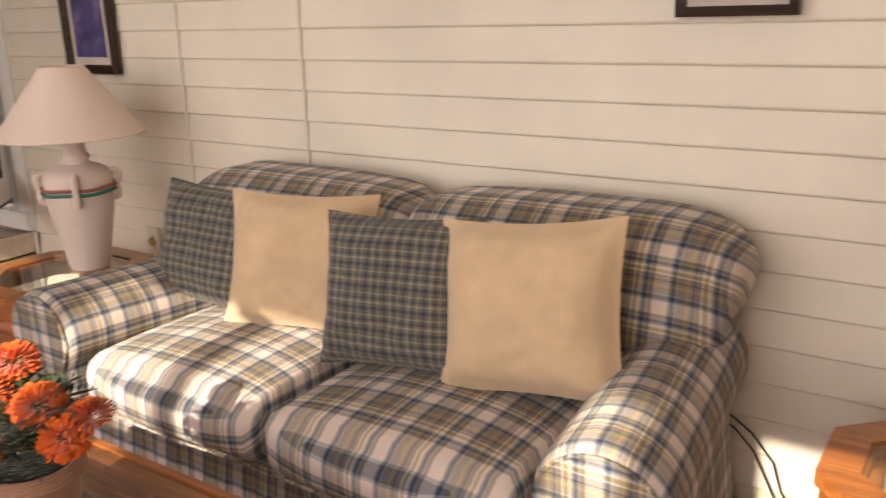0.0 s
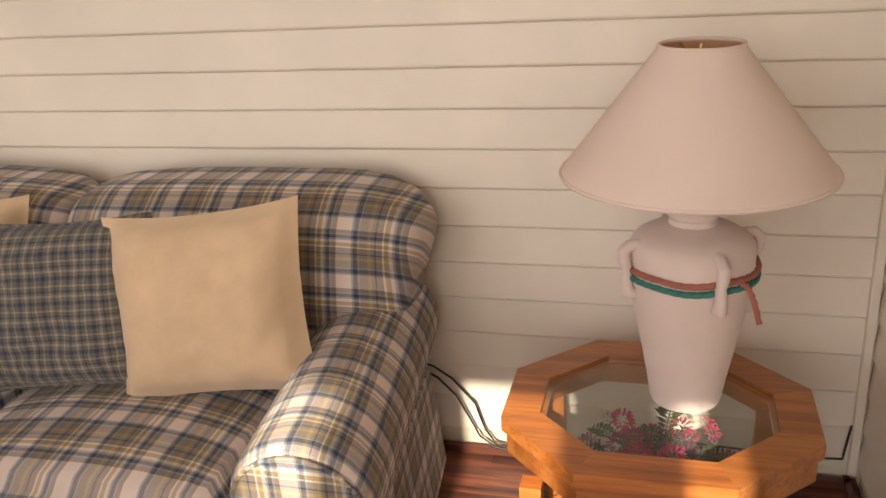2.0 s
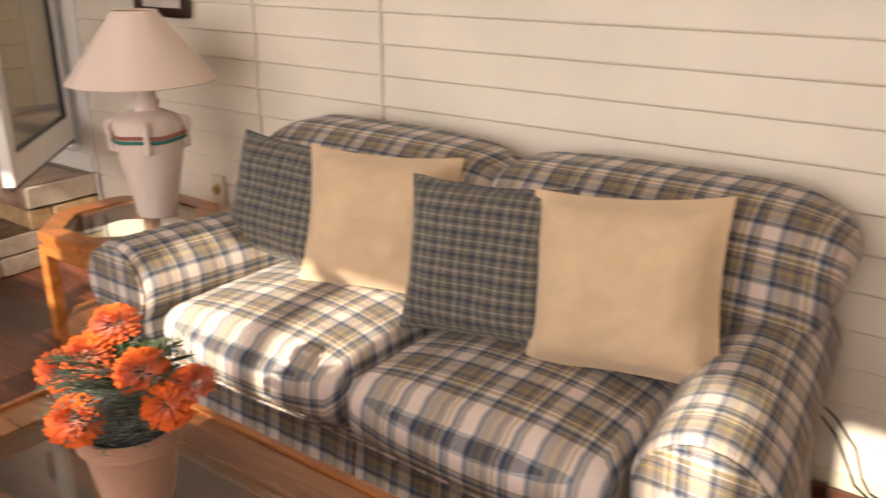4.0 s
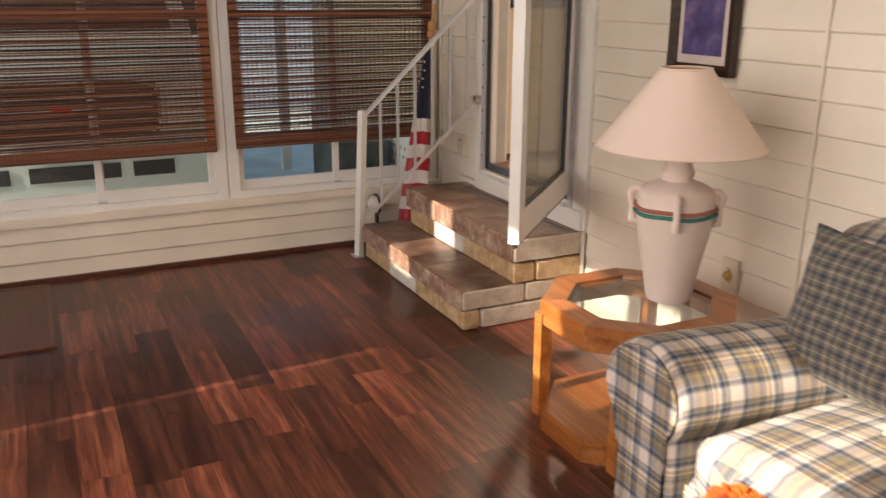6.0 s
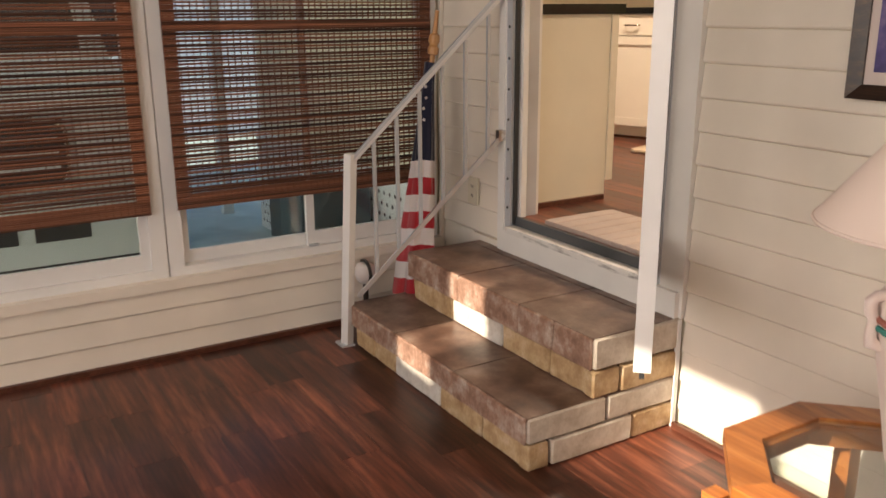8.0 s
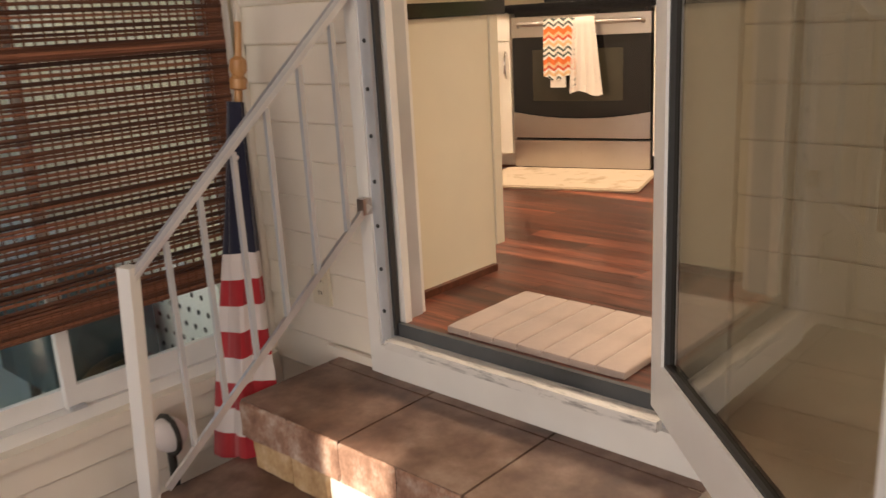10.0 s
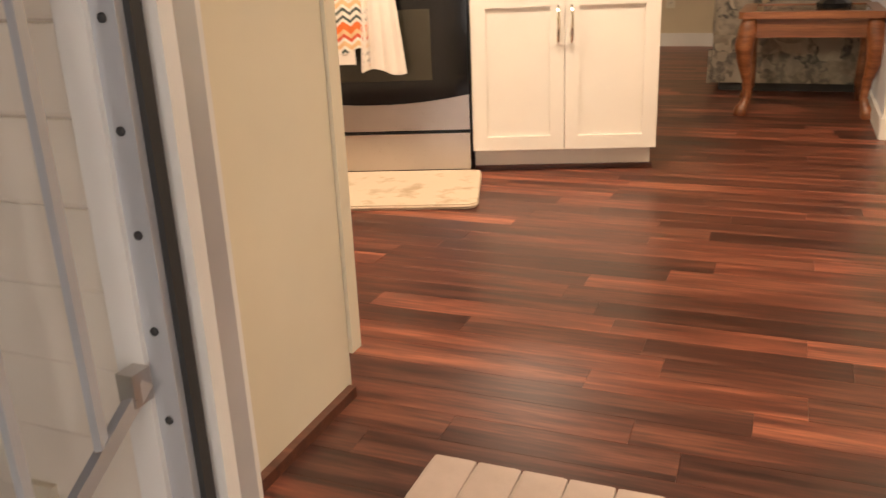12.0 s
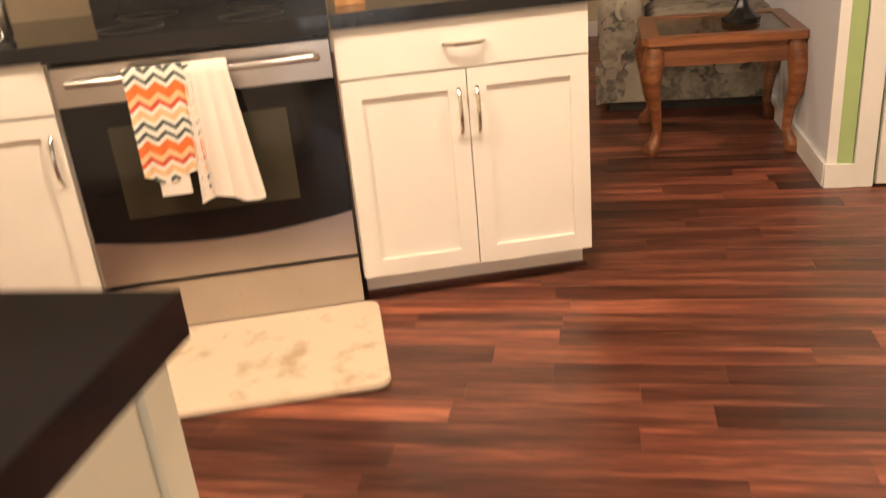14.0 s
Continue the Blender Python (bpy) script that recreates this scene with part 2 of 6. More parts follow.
wall_north = wall_with_holes("wall_north", "x", WX - 0.15, EX + 0.15, WY + 0.012, KY, -0.1, KCEIL + 0.1, [(DX0 - 0.038, DX1 + 0.033, 0.455, 2.564)], wall_cream, "house wall clad in cream horizontal vinyl siding")
WINS = [(-0.92, 0.275), (0.34, 1.535), (1.60, 2.76)]
WZ0, WZ1 = 0.325, 2.12
wall_west = wall_with_holes("wall_west", "y", SY - 0.15, WY + 0.012, WX - 0.12, WX - 0.012, -0.1, CEIL, [(a, b, WZ0, WZ1) for a, b in WINS], wall_cream, "window wall clad in cream vinyl siding")
wall_east = wall_with_holes("wall_east", "y", SY - 0.15, WY + 0.012, EX + 0.012, EX + 0.12, -0.1, CEIL, [], wall_cream, "end wall clad in cream vinyl siding")
SWIN = [(-5.3, -4.1), (-3.9, -2.7), (-2.5, -1.3), (-1.1, 0.1)]
# High gaps in the unseen south wall, placed to cut the sun patches.
SUN_GAPS = [(-4.62, -4.38), (-3.80, -3.44), (-3.36, -2.86), (-2.20, -1.80), (-1.72, -1.48), (-0.70, -0.54), (-0.44, -0.14), (0.08, 0.20)]
wall_south = wall_with_holes("wall_south", "x", WX - 0.15, EX + 0.15, SY - 0.12, SY, -0.1, CEIL,
                             [(a, b, 0.42, 1.72) for a, b in SWIN] + [(a, b, 1.90, 2.44) for a, b in SUN_GAPS], wall_cream, "unseen sunny wall with wide windows and high gaps that shape the sun")

# siding: lapped courses
PITCH = 0.1015


def course_mesh(length, name="siding_panel"):
    """One lapped course from x = 0, its face towards -y, its butt edge at z = 0."""
    bm = bmesh.new()
    prof = ((0.0, 0.0), (-0.007, 0.0), (-0.0115, 0.0035), (-0.0125, 0.008), (-0.0022, PITCH * 0.97), (0.0, PITCH * 0.985))
    a = [bm.verts.new((0, y, z)) for y, z in prof]
    b = [bm.verts.new((length, y, z)) for y, z in prof]
    for i in range(len(prof)):
        j = (i + 1) % len(prof)
        bm.faces.new((a[i], b[i], b[j], a[j]))
    bm.faces.new(a)
    bm.faces.new(b[::-1])
    return mesh_of(bm, name, siding)


def clad(parent, spans, z0, z1, base, turn=0.0, at=(0.0, 0.0), ref=0.972):
    """Courses over spans of a wall; at and turn place the run, ref is the height of one butt line."""
    first = math.floor((z0 - ref) / PITCH)
    for s0, s1 in spans:
        me = course_mesh(s1 - s0)
        i = first
        while ref + i * PITCH < z1 - 0.02:
            z = ref + i * PITCH
            if z >= z0 - 0.03:
                piece("siding_panel", me, parent, pose(at[0], at[1], z, 0, 0, turn) @ pose(s0, 0, 0))
            i += 1


B1, B2 = -2.945, -2.332
clad(wall_north, [(-4.095, B1 - 0.007), (B1 + 0.010, B2 - 0.007), (B2 + 0.010, EX)], 0.02, CEIL - 0.06, 0, at=(0, WY + 0.012))
PITCH = 0.1077
clad(wall_north, [(WX, DX0 - 0.077)], 0.02, CEIL - 0.06, 0, at=(0, WY + 0.012), ref=0.940)
PITCH = 0.1015
clad(wall_east, [(0.0, WY - SY)], 0.02, CEIL - 0.06, 0, turn=-90, at=(EX + 0.012, WY))
LX = WX + 0.036   # face of the wall below the windows
clad(wall_west, [(0.0, WY - SY)], 0.02, 0.27, 0, turn=90, at=(LX - 0.012, SY), ref=0.0)
solid("wall_base", box(WX - 0.011, LX - 0.0125, SY, WY - 0.001, -0.01, 0.285), wall_cream, "furred-out lower wall under the windows", "wall", kind="structure")
clad(wall_west, [(0.0, WY - SY)], 2.2, CEIL - 0.06, 0, turn=90, at=(WX - 0.012, SY), ref=0.0)
for x in (B1, B2):
    solid("trim", box(x - 0.0062, x + 0.0062, WY - 0.003, WY + 0.0118, 0.03, CEIL, 0.003), siding, "cream vinyl joint strip between siding runs", "trim", kind="structure")
solid("trim", box(EX - 0.022, EX, WY - 0.016, WY + 0.004, 0.03, CEIL, 0.004), siding, "cream vinyl corner post", "trim", kind="structure")
solid("trim", box(WX, WX + 0.02, WY - 0.016, WY + 0.004, 0.03, CEIL, 0.004), siding, "cream vinyl corner post", "trim", kind="structure")
# dark base shoe
for x0, x1, y0, y1 in ((LX, LX + 0.018, SY, WY - 0.02), (-4.09, EX, WY - 0.03, WY - 0.012), (EX - 0.03, EX - 0.014, SY, WY)):
    solid("baseboard", bevelled(box(x0, x1, y0, y1, -0.002, 0.022), 0.006), base_brown, "dark brown quarter-round floor moulding", "baseboard", kind="structure")

# windows of the west wall: white sliding frames
def slider(name, y0, y1):
    """A white two-sash sliding window in the west wall."""
    win = thing(name, "white aluminium sliding window behind a lowered blind", "window", kind="structure")
    x0, x1 = WX - 0.075, WX + 0.006
    fr = bmesh.new()
    for a in ((y0 - 0.03, y0 + 0.03, WZ0, WZ1), (y1 - 0.03, y1 + 0.03, WZ0, WZ1), (y0 + 0.03, y1 - 0.03, WZ0, WZ0 + 0.035), (y0 + 0.03, y1 - 0.03, WZ1 - 0.04, WZ1 + 0.02)):
        box_into(fr, x0, x1, a[0], a[1], a[2], a[3])
    part("window_frame", bevelled(fr, 0.003, 1), white_metal, win)
    mid = (y0 + y1) / 2
    for k, (a, b, dx, lift) in enumerate(((y0 + 0.03, mid + 0.022, -0.036, 0.0), (mid - 0.022, y1 - 0.03, -0.008, 0.012))):
        sash = bmesh.new()
        zz0, zz1, w = WZ0 + 0.036, WZ1 - 0.041, 0.034
        xs = (WX + dx - 0.024, WX + dx - 0.002)
        for q in ((a, a + w, zz0, zz1), (b - w, b, zz0, zz1), (a + w, b - w, zz0, zz0 + 0.05 + lift), (a + w, b - w, zz1 - w, zz1)):
            box_into(sash, xs[0], xs[1], q[0], q[1], q[2], q[3])
        sob = part("sash", bevelled(sash, 0.003, 1), white_metal, win)
        pn = part("pane", box(xs[0] + 0.008, xs[0] + 0.012, a + w - 0.004, b - w + 0.004, zz0 + 0.05 + lift - 0.004, zz1 - w + 0.004), glass, sob)
        pn.visible_shadow = False
    part("latch", bevelled(box(WX - 0.006, WX + 0.012, mid - 0.02, mid + 0.02, WZ0 + 0.037, WZ0 + 0.046), 0.002, 1), alu, win, "small metal window latch")
    return win


for i, (a, b) in enumerate(WINS):
    slider("window_%d" % (i + 1), a, b)
solid("window_sill", bevelled(box(WX - 0.010, LX + 0.012, SY, WY - 0.02, 0.286, WZ0), 0.006), siding, "cream moulded ledge under the windows", "sill", kind="structure")

# sunny side, unseen: assumed window frames for the sunlight, blinds further down
for i, (a, b) in enumerate(SWIN):
    win = thing("window_%d" % (i + 4), "unseen wide window with a woven blind on the sunny side", "window", kind="structure")
    fr = bmesh.new()
    for q in ((a, a + 0.05, 0.42, 1.72), (b - 0.05, b, 0.42, 1.72), (a + 0.05, b - 0.05, 0.42, 0.47), (a + 0.05, b - 0.05, 1.67, 1.72)):
        box_into(fr, q[0], q[1], SY - 0.1, SY - 0.02, q[2], q[3])
    part("window_frame", fr, white_metal, win)

# house side: door frame, threshold, casing
strip_grey = paint("dark_grey_metal", (0.10, 0.11, 0.12), 0.4, 0.3, metal=0.5)
ws = Mat("worn_white_sill", 0.5)
wv = ws.coords((3.0, 14.0, 14.0), world=True)
ws.colour(ws.mix(ws.ramp(ws.noise(wv, 4.0, 6.0, 0.7), (0.52, 0.0), (0.66, 0.85)), (0.74, 0.72, 0.68), (0.22, 0.21, 0.20)))
ws.bump(ws.noise(wv, 30.0, 3.0), 0.25, 0.002)
worn_sill = ws.m
casing = thing("door_frame", "white painted door frame with grey metal jambs and threshold", "door frame", kind="structure")
part("casing", bevelled(box(DX0 - 0.077, DX0 - 0.035, WY - 0.028, WY + 0.012, 0.376, 2.66), 0.004), trim_white, casing, "white casing board")
part("jamb", bevelled(box(DX0 - 0.035, DX0, WY - 0.02, KY - 0.001, 0.465, 2.56), 0.003), alu, casing, "grey metal storm door jamb")
part("jamb", bevelled(box(DX0, DX0 + 0.02, WY + 0.02, WY + 0.045, K + 0.001, 2.56), 0.003), trim_white, casing, "white door stop")
part("casing", bevelled(box(DX1 + 0.03, -4.098, WY - 0.012, WY + 0.0115, 0.376, 2.66), 0.004), trim_white, casing, "white casing board")
part("jamb", bevelled(box(DX1 - 0.002, DX1 + 0.03, WY - 0.02, KY - 0.001, 0.465, 2.56), 0.003), alu, casing, "grey metal storm door jamb")
part("casing", bevelled(box(DX0 - 0.085, -4.098, WY - 0.026, WY + 0.01, 2.565, 2.66), 0.004), trim_white, casing)
part("threshold", bevelled(box(DX0, DX1, WY - 0.045, WY + 0.0015, 0.462, 0.486), 0.005), worn_sill, casing, "worn pale painted sill")
part("threshold_lip", bevelled(box(DX0, DX1, WY + 0.002, WY + 0.017, 0.466, 0.523), 0.003), strip_grey, casing, "dark grey metal threshold strip")
part("riser_board", bevelled(box(DX0 - 0.034, -4.11, WY - 0.03, WY - 0.0125, 0.376, 0.4615), 0.003), trim_white, casing, "white board under the threshold")
dark_rubber = paint("dark_rubber", (0.03, 0.03, 0.03), 0.6)
part("weatherstrip", box(DX0 - 0.001, DX0 + 0.009, WY - 0.008, WY + 0.01, 0.49, 2.55), dark_rubber, casing, "dark rubber weatherstrip")
me = mesh_of(lathe(((0.0055, 0), (0.0055, 0.003), (0.003, 0.005)), 10), "screw", dark_rubber)
for i in range(17):
    piece("screw", me, casing, pose(DX0 - 0.018, WY - 0.0195, 0.56 + i * 0.118, 90, 0, 0))

solid("trim", bevelled(box(-5.31, DX0 - 0.0775, WY - 0.017, WY - 0.002, 0.377, 0.402), 0.004), siding, "cream flashing strip above the step", "trim", kind="structure")

# kitchen shell
solid("floor_doorway", box(DX0 + 0.001, DX1 - 0.003, WY + 0.0175, KY, K - 0.05, K - 0.012), base_brown, "laminate floor in the doorway", "floor", kind="structure")
kfloor = solid("floor_kitchen", box(-8.0, -2.4, KY + 0.001, 9.3, K - 0.12, K - 0.012), base_brown, "red-brown laminate plank floor of the kitchen", "floor", kind="structure")
solid("ceiling_kitchen", box(-8.1, -2.3, KY, 9.4, KCEIL, KCEIL + 0.1), ceiling_white, "plain white kitchen ceiling", "ceiling", kind="structure")
solid("wall_back", box(-8.0, -2.4, 9.2, 9.3, K - 0.1, KCEIL), wall_tan, "tan painted wall of the living room", "wall", kind="structure")
# Added wall: closes the kitchen's open side against outdoor light.
solid("wall_house_front", box(-8.1, WX - 0.151, WY + 0.012, KY, -0.1, KCEIL + 0.1), wall_cream, "plain outer wall of the house, added to stop outdoor light leaking in", "wall", kind="structure")
solid("wall_kitchen_west", box(-8.1, -8.0, KY, 9.3, K - 0.1, KCEIL), wall_tan, "tan painted kitchen wall", "wall", kind="structure")
solid("wall_kitchen_east", box(-2.4, -2.3, KY, 9.3, K - 0.1, KCEIL), wall_tan, "tan painted kitchen wall", "wall", kind="structure")
solid("baseboard", bevelled(box(-8.0, -2.4, 9.18, 9.2, K, K + 0.1), 0.005), trim_white, "white painted baseboard", "baseboard", kind="structure")
wall_blue = paint("pale_blue_white_paint", (0.72, 0.74, 0.80), 0.6, 0.03)
solid("wall_partition", box(-4.015, -3.935, 5.93, 9.2, K - 0.1, KCEIL), wall_blue, "short pale partition wall beside the table", "wall", kind="structure")
solid("wall_green", box(-3.934, -2.4, 5.93, 6.03, K - 0.1, KCEIL), wall_green, "green painted wall beside a white door", "wall", kind="structure")
solid("wall_green_end", box(-3.985, -3.934, 5.918, 5.929, K - 0.1, KCEIL), wall_green, "narrow green painted wall end", "wall", kind="structure")
solid("trim", bevelled(box(-4.02, -3.986, 5.914, 5.93, K, KCEIL), 0.003), trim_white, "white corner trim board", "trim", kind="structure")
solid("baseboard", bevelled(box(-4.026, -3.93, 5.900, 5.913, K, K + 0.085), 0.004), trim_white, "white painted baseboard", "baseboard", kind="structure")
solid("baseboard", bevelled(box(-4.03, -4.0155, 5.914, 9.15, K, K + 0.085), 0.004), trim_white, "white painted baseboard", "baseboard", kind="structure")
door_in = thing("door_1", "white panelled interior door, closed", "door", kind="structure")
part("door_leaf", bevelled(box(-3.855, -3.05, 5.90, 5.928, K + 0.012, K + 2.03), 0.003), trim_white, door_in)
part("casing", bevelled(box(-3.93, -3.865, 5.905, 5.9285, K, K + 2.1), 0.004), trim_white, door_in, "white door casing")
part("casing", bevelled(box(-3.05, -2.985, 5.905, 5.9285, K, K + 2.1), 0.004), trim_white, door_in, "white door casing")
part("panel", bevelled(box(-3.75, -3.15, 5.893, 5.901, K + 0.2, K + 0.9), 0.006), trim_white, door_in)
part("panel", bevelled(box(-3.75, -3.15, 5.893, 5.901, K + 1.05, K + 1.9), 0.006), trim_white, door_in)

# added area lamps standing in for daylight through the unseen sunny windows
for (a, b), power in zip(SWIN, (9.5, 16.0, 20.0, 18.0)):
    area("window_light", look(((a + b) / 2, SY + 0.03, 1.4), ((a + b) / 2, 3.0, 1.3)), b - a - 0.1, 1.9, power, (1.0, 0.89, 0.83))
# Unseen kitchen fittings and their lamps, number and places chosen for brightness.
for x, y in ((-5.0, 4.3), (-3.5, 4.6), (-6.1, 3.9)):
    fix = thing("assumed_ceiling_light", "assumed, unseen round flush ceiling light with a glowing white diffuser", "ceiling light", pose(x, y, KCEIL), group="kitchen ceiling lights")
    part("base", lathe(((0.16, -0.03), (0.16, 0.0)), 32), white_metal, fix)
    gl = Mat("lamp_glow")
    gl.b.inputs["Emission Color"].default_value = (1.0, 0.72, 0.45, 1)
    gl.b.inputs["Emission Strength"].default_value = 6.0
    part("diffuser", lathe(((0.06, -0.085), (0.12, -0.07), (0.15, -0.03)), 32), gl.m, fix, smooth=True)
    area("ceiling_glow", look((x, y, KCEIL - 0.1), (x, y, 0)), 0.3, 0.3, 22, (1.0, 0.77, 0.56))
# Added lamp with no fitting, brightening the living room.
area("living_glow", look((-6.0, 7.6, KCEIL - 0.05), (-6.0, 7.6, 0)), 0.4, 0.4, 12, (1.0, 0.82, 0.62))

# fabrics
def stripes(k, coord, period, bands):
    """Constant colour bands along a coordinate, repeating."""
    f = k.math("FRACT", k.math("DIVIDE", coord, period))
    r = k.n.new("ShaderNodeValToRGB")
    k.l.new(f, r.inputs[0])
    r.color_ramp.interpolation = "CONSTANT"
    e = r.color_ramp.elements
    while len(e) < len(bands):
        e.new(0.5)
    for el, (p, c) in zip(e, bands):
        el.position, el.color = p, (*c, 1)
    return r.outputs[0]


CREAM, TAUPE, NAVY, OLIVE, SKY = (0.68, 0.61, 0.57), (0.235, 0.198, 0.165), (0.042, 0.056, 0.098), (0.36, 0.29, 0.14), (0.26, 0.30, 0.35)
SOFA_BANDS = ((0.0, CREAM), (0.23, SKY), (0.26, NAVY), (0.325, SKY), (0.355, TAUPE), (0.47, OLIVE), (0.52, TAUPE), (0.57, NAVY), (0.595, TAUPE), (0.68, CREAM), (0.71, OLIVE), (0.77, CREAM), (0.82, SKY), (0.85, NAVY), (0.905, SKY), (0.935, TAUPE))
PIL_BANDS = ((0.0, (0.035, 0.055, 0.10)), (0.15, (0.19, 0.17, 0.145)), (0.30, (0.38, 0.34, 0.29)), (0.40, (0.19, 0.17, 0.145)), (0.50, (0.045, 0.06, 0.085)), (0.58, (0.15, 0.15, 0.115)), (0.72, (0.36, 0.33, 0.28)), (0.80, (0.17, 0.155, 0.13)))


def plaid(name, u, v, period, bands, weave=900.0, laid="Object"):
    """Woven check: warp bands along u, weft bands along v. u and v: factors of x, y, z in the object's space."""
    k = Mat(name, 0.9)
    sep = k.node("ShaderNodeSeparateXYZ", Vector=k.node("ShaderNodeTexCoord").outputs[laid])
    wob = k.noise(k.coords(), 3.0, 2.0)

    def mixdown(w):
        t = k.math("MULTIPLY", wob, 0.012)
        for f, o in zip(w, sep.outputs):
            if f:
                t = k.math("MULTIPLY_ADD", o, f, t)
        return t
    a = stripes(k, mixdown(u), period, bands)
    b = stripes(k, mixdown(v), period, bands)
    thread = k.noise(k.coords((weave, weave, weave)), 1.0, 1.0)
    c = k.mix(k.ramp(thread, (0.42, 0.28), (0.58, 0.72)), a, b)
    c = k.mix(0.5, c, k.mix(1.0, a, b, "MULTIPLY"))
    c = k.mix(1.0, c, k.ramp(k.noise(k.coords(), 5.0, 3.0), (0.3, (1.12, 1.10, 1.09)), (0.7, (1.36, 1.34, 1.33))), "MULTIPLY")
    k.colour(c)
    k.bump(thread, 0.25, 0.001)
    k.b.inputs["Sheen Weight"].default_value = 0.15
    return k.m


plaid_front = plaid("plaid_cotton", (1, 0, 0), (0, -1, 1), 0.160, SOFA_BANDS)
plaid_arm = plaid("plaid_cotton_roll", (1, 0, 0), (0, 1, 0), 0.160, SOFA_BANDS, laid="UV")
plaid_side = plaid("plaid_cotton_side", (0, 1, 0), (0, 0, 1), 0.160, SOFA_BANDS)
plaid_face = plaid("plaid_cotton_face", (1, 0, 0), (0, 0, 1), 0.160, SOFA_BANDS)
plaid_back = plaid("plaid_cotton_back", (1, 0, 0), (0, 0.6, 1), 0.160, SOFA_BANDS)
plaid_small = plaid("small_blue_plaid", (1, 0, 0), (0, 0, 1), 0.058, PIL_BANDS)


def suede(name, col, vary=0.12):
    k = Mat(name, 0.95)
    v = k.coords()
    c = k.ramp(k.noise(v, 7.0, 5.0, 0.65), (0.3, tuple(x * (1 - vary) for x in col)), (0.7, tuple(min(1, x * (1 + vary * 0.6)) for x in col)))
    k.colour(c)
    k.bump(k.noise(v, 400.0, 2.0), 0.35, 0.001)
    k.b.inputs["Sheen Weight"].default_value = 0.3
    return k.m


tan_suede = suede("tan_suede", (0.66, 0.485, 0.31), 0.12)
dark_under = paint("dark_lining", (0.02, 0.018, 0.016), 0.9)

# sofa: two seats, rolled arms, arched back
sofa = thing("sofa", "blue and tan plaid two-seat sofa with rolled arms against the siding", "sofa", pose(-1.71, 2.35, 0))
SW2, ARM = 1.01, 0.315


def back_half(sign):
    """One arched back cushion, from the middle seam to the outer end."""
    bm = puff(0.925, 0.30, 0.60, 0.10, 12, 0.0, 0.03)
    for v in bm.verts:
        t = (v.co.x * sign) / 0.4625          # -1 at the seam, 1 at the outer end
        top = 0.925 - 0.055 * max(0.0, -t - 0.2) ** 1.5 - 0.42 * max(0.0, t - 0.42) ** 2.2
        v.co.z *= top
        v.co.y += 0.10 * (v.co.z / 0.6) ** 1.3 + 0.05 * max(0.0, t - 0.45)
        low = min(1.0, max(0.0, (0.42 - v.co.z) / 0.2))
        if t > 0:
            v.co.x -= sign * 0.055 * low * t
    return bm


for s in (-1, 1):
    part("backrest", back_half(s), plaid_back, sofa, smooth=True, m=pose(s * 0.4635, 0.20, 0.30))
    cu = puff(0.695, 0.66, 0.165, 0.055, 12, 0.035, 0.03)
    part("seat_cushion", cu, plaid_front, sofa, smooth=True, m=pose(s * 0.345, -0.105, 0.275))
    # piping round the front of the cushion
    pip = [(s * 0.345 + 0.32 * math.cos(a) * (1 if abs(math.cos(a)) < 0.8 else 1), -0.43 - 0.012 * math.sin(a), 0.29) for a in (0.2, 1.5, 2.9)]
    part("seam", tube(pip, 0.004, 6), plaid_front, sofa)


def arm_mesh(sign):
    """A rolled arm, its roll leaning outwards; runs along y."""
    bm = bmesh.new()
    prof = [(0.095, 0.05)]
    prof += [(0.095, 0.30)]
    for i in range(19):
        a = radians(-38 + i * (256 / 18))
        prof.append((-0.02 + 0.142 * math.cos(a), 0.462 + 0.132 * math.sin(a)))
    prof += [(-0.105, 0.30), (-0.105, 0.05)]
    ny = 14
    rows = []
    for j in range(ny + 1):
        y = -0.43 + 0.80 * j / ny
        k = 1.0
        if j == 0:
            k = 0.90
        elif j == 1:
            y, k = -0.425, 0.965
        elif j == 2:
            y, k = -0.405, 1.0
        rows.append([bm.verts.new((-sign * ((-0.0 + (x + 0.01) * k) - 0.01), y, 0.30 + (z - 0.30) * k if z > 0.3 else z)) for x, z in prof])
        for v in rows[-1]:
            v.co.x -= sign * 0.10 * (y + 0.43) / 0.8
    uv = bm.loops.layers.uv.new("UVMap")
    way = [0.0]
    for a, b in zip(prof, prof[1:]):
        way.append(way[-1] + math.dist(a, b))
    for j, (p, q) in enumerate(zip(rows, rows[1:])):
        for i in range(len(prof) - 1):
            f = bm.faces.new((p[i], p[i + 1], q[i + 1], q[i]))
            for loop, at in zip(f.loops, (i, i + 1, i + 1, i)):
                loop[uv].uv = (loop.vert.co.y * S, way[at] * S)
    bm.faces.new(rows[-1])
    return bm, rows


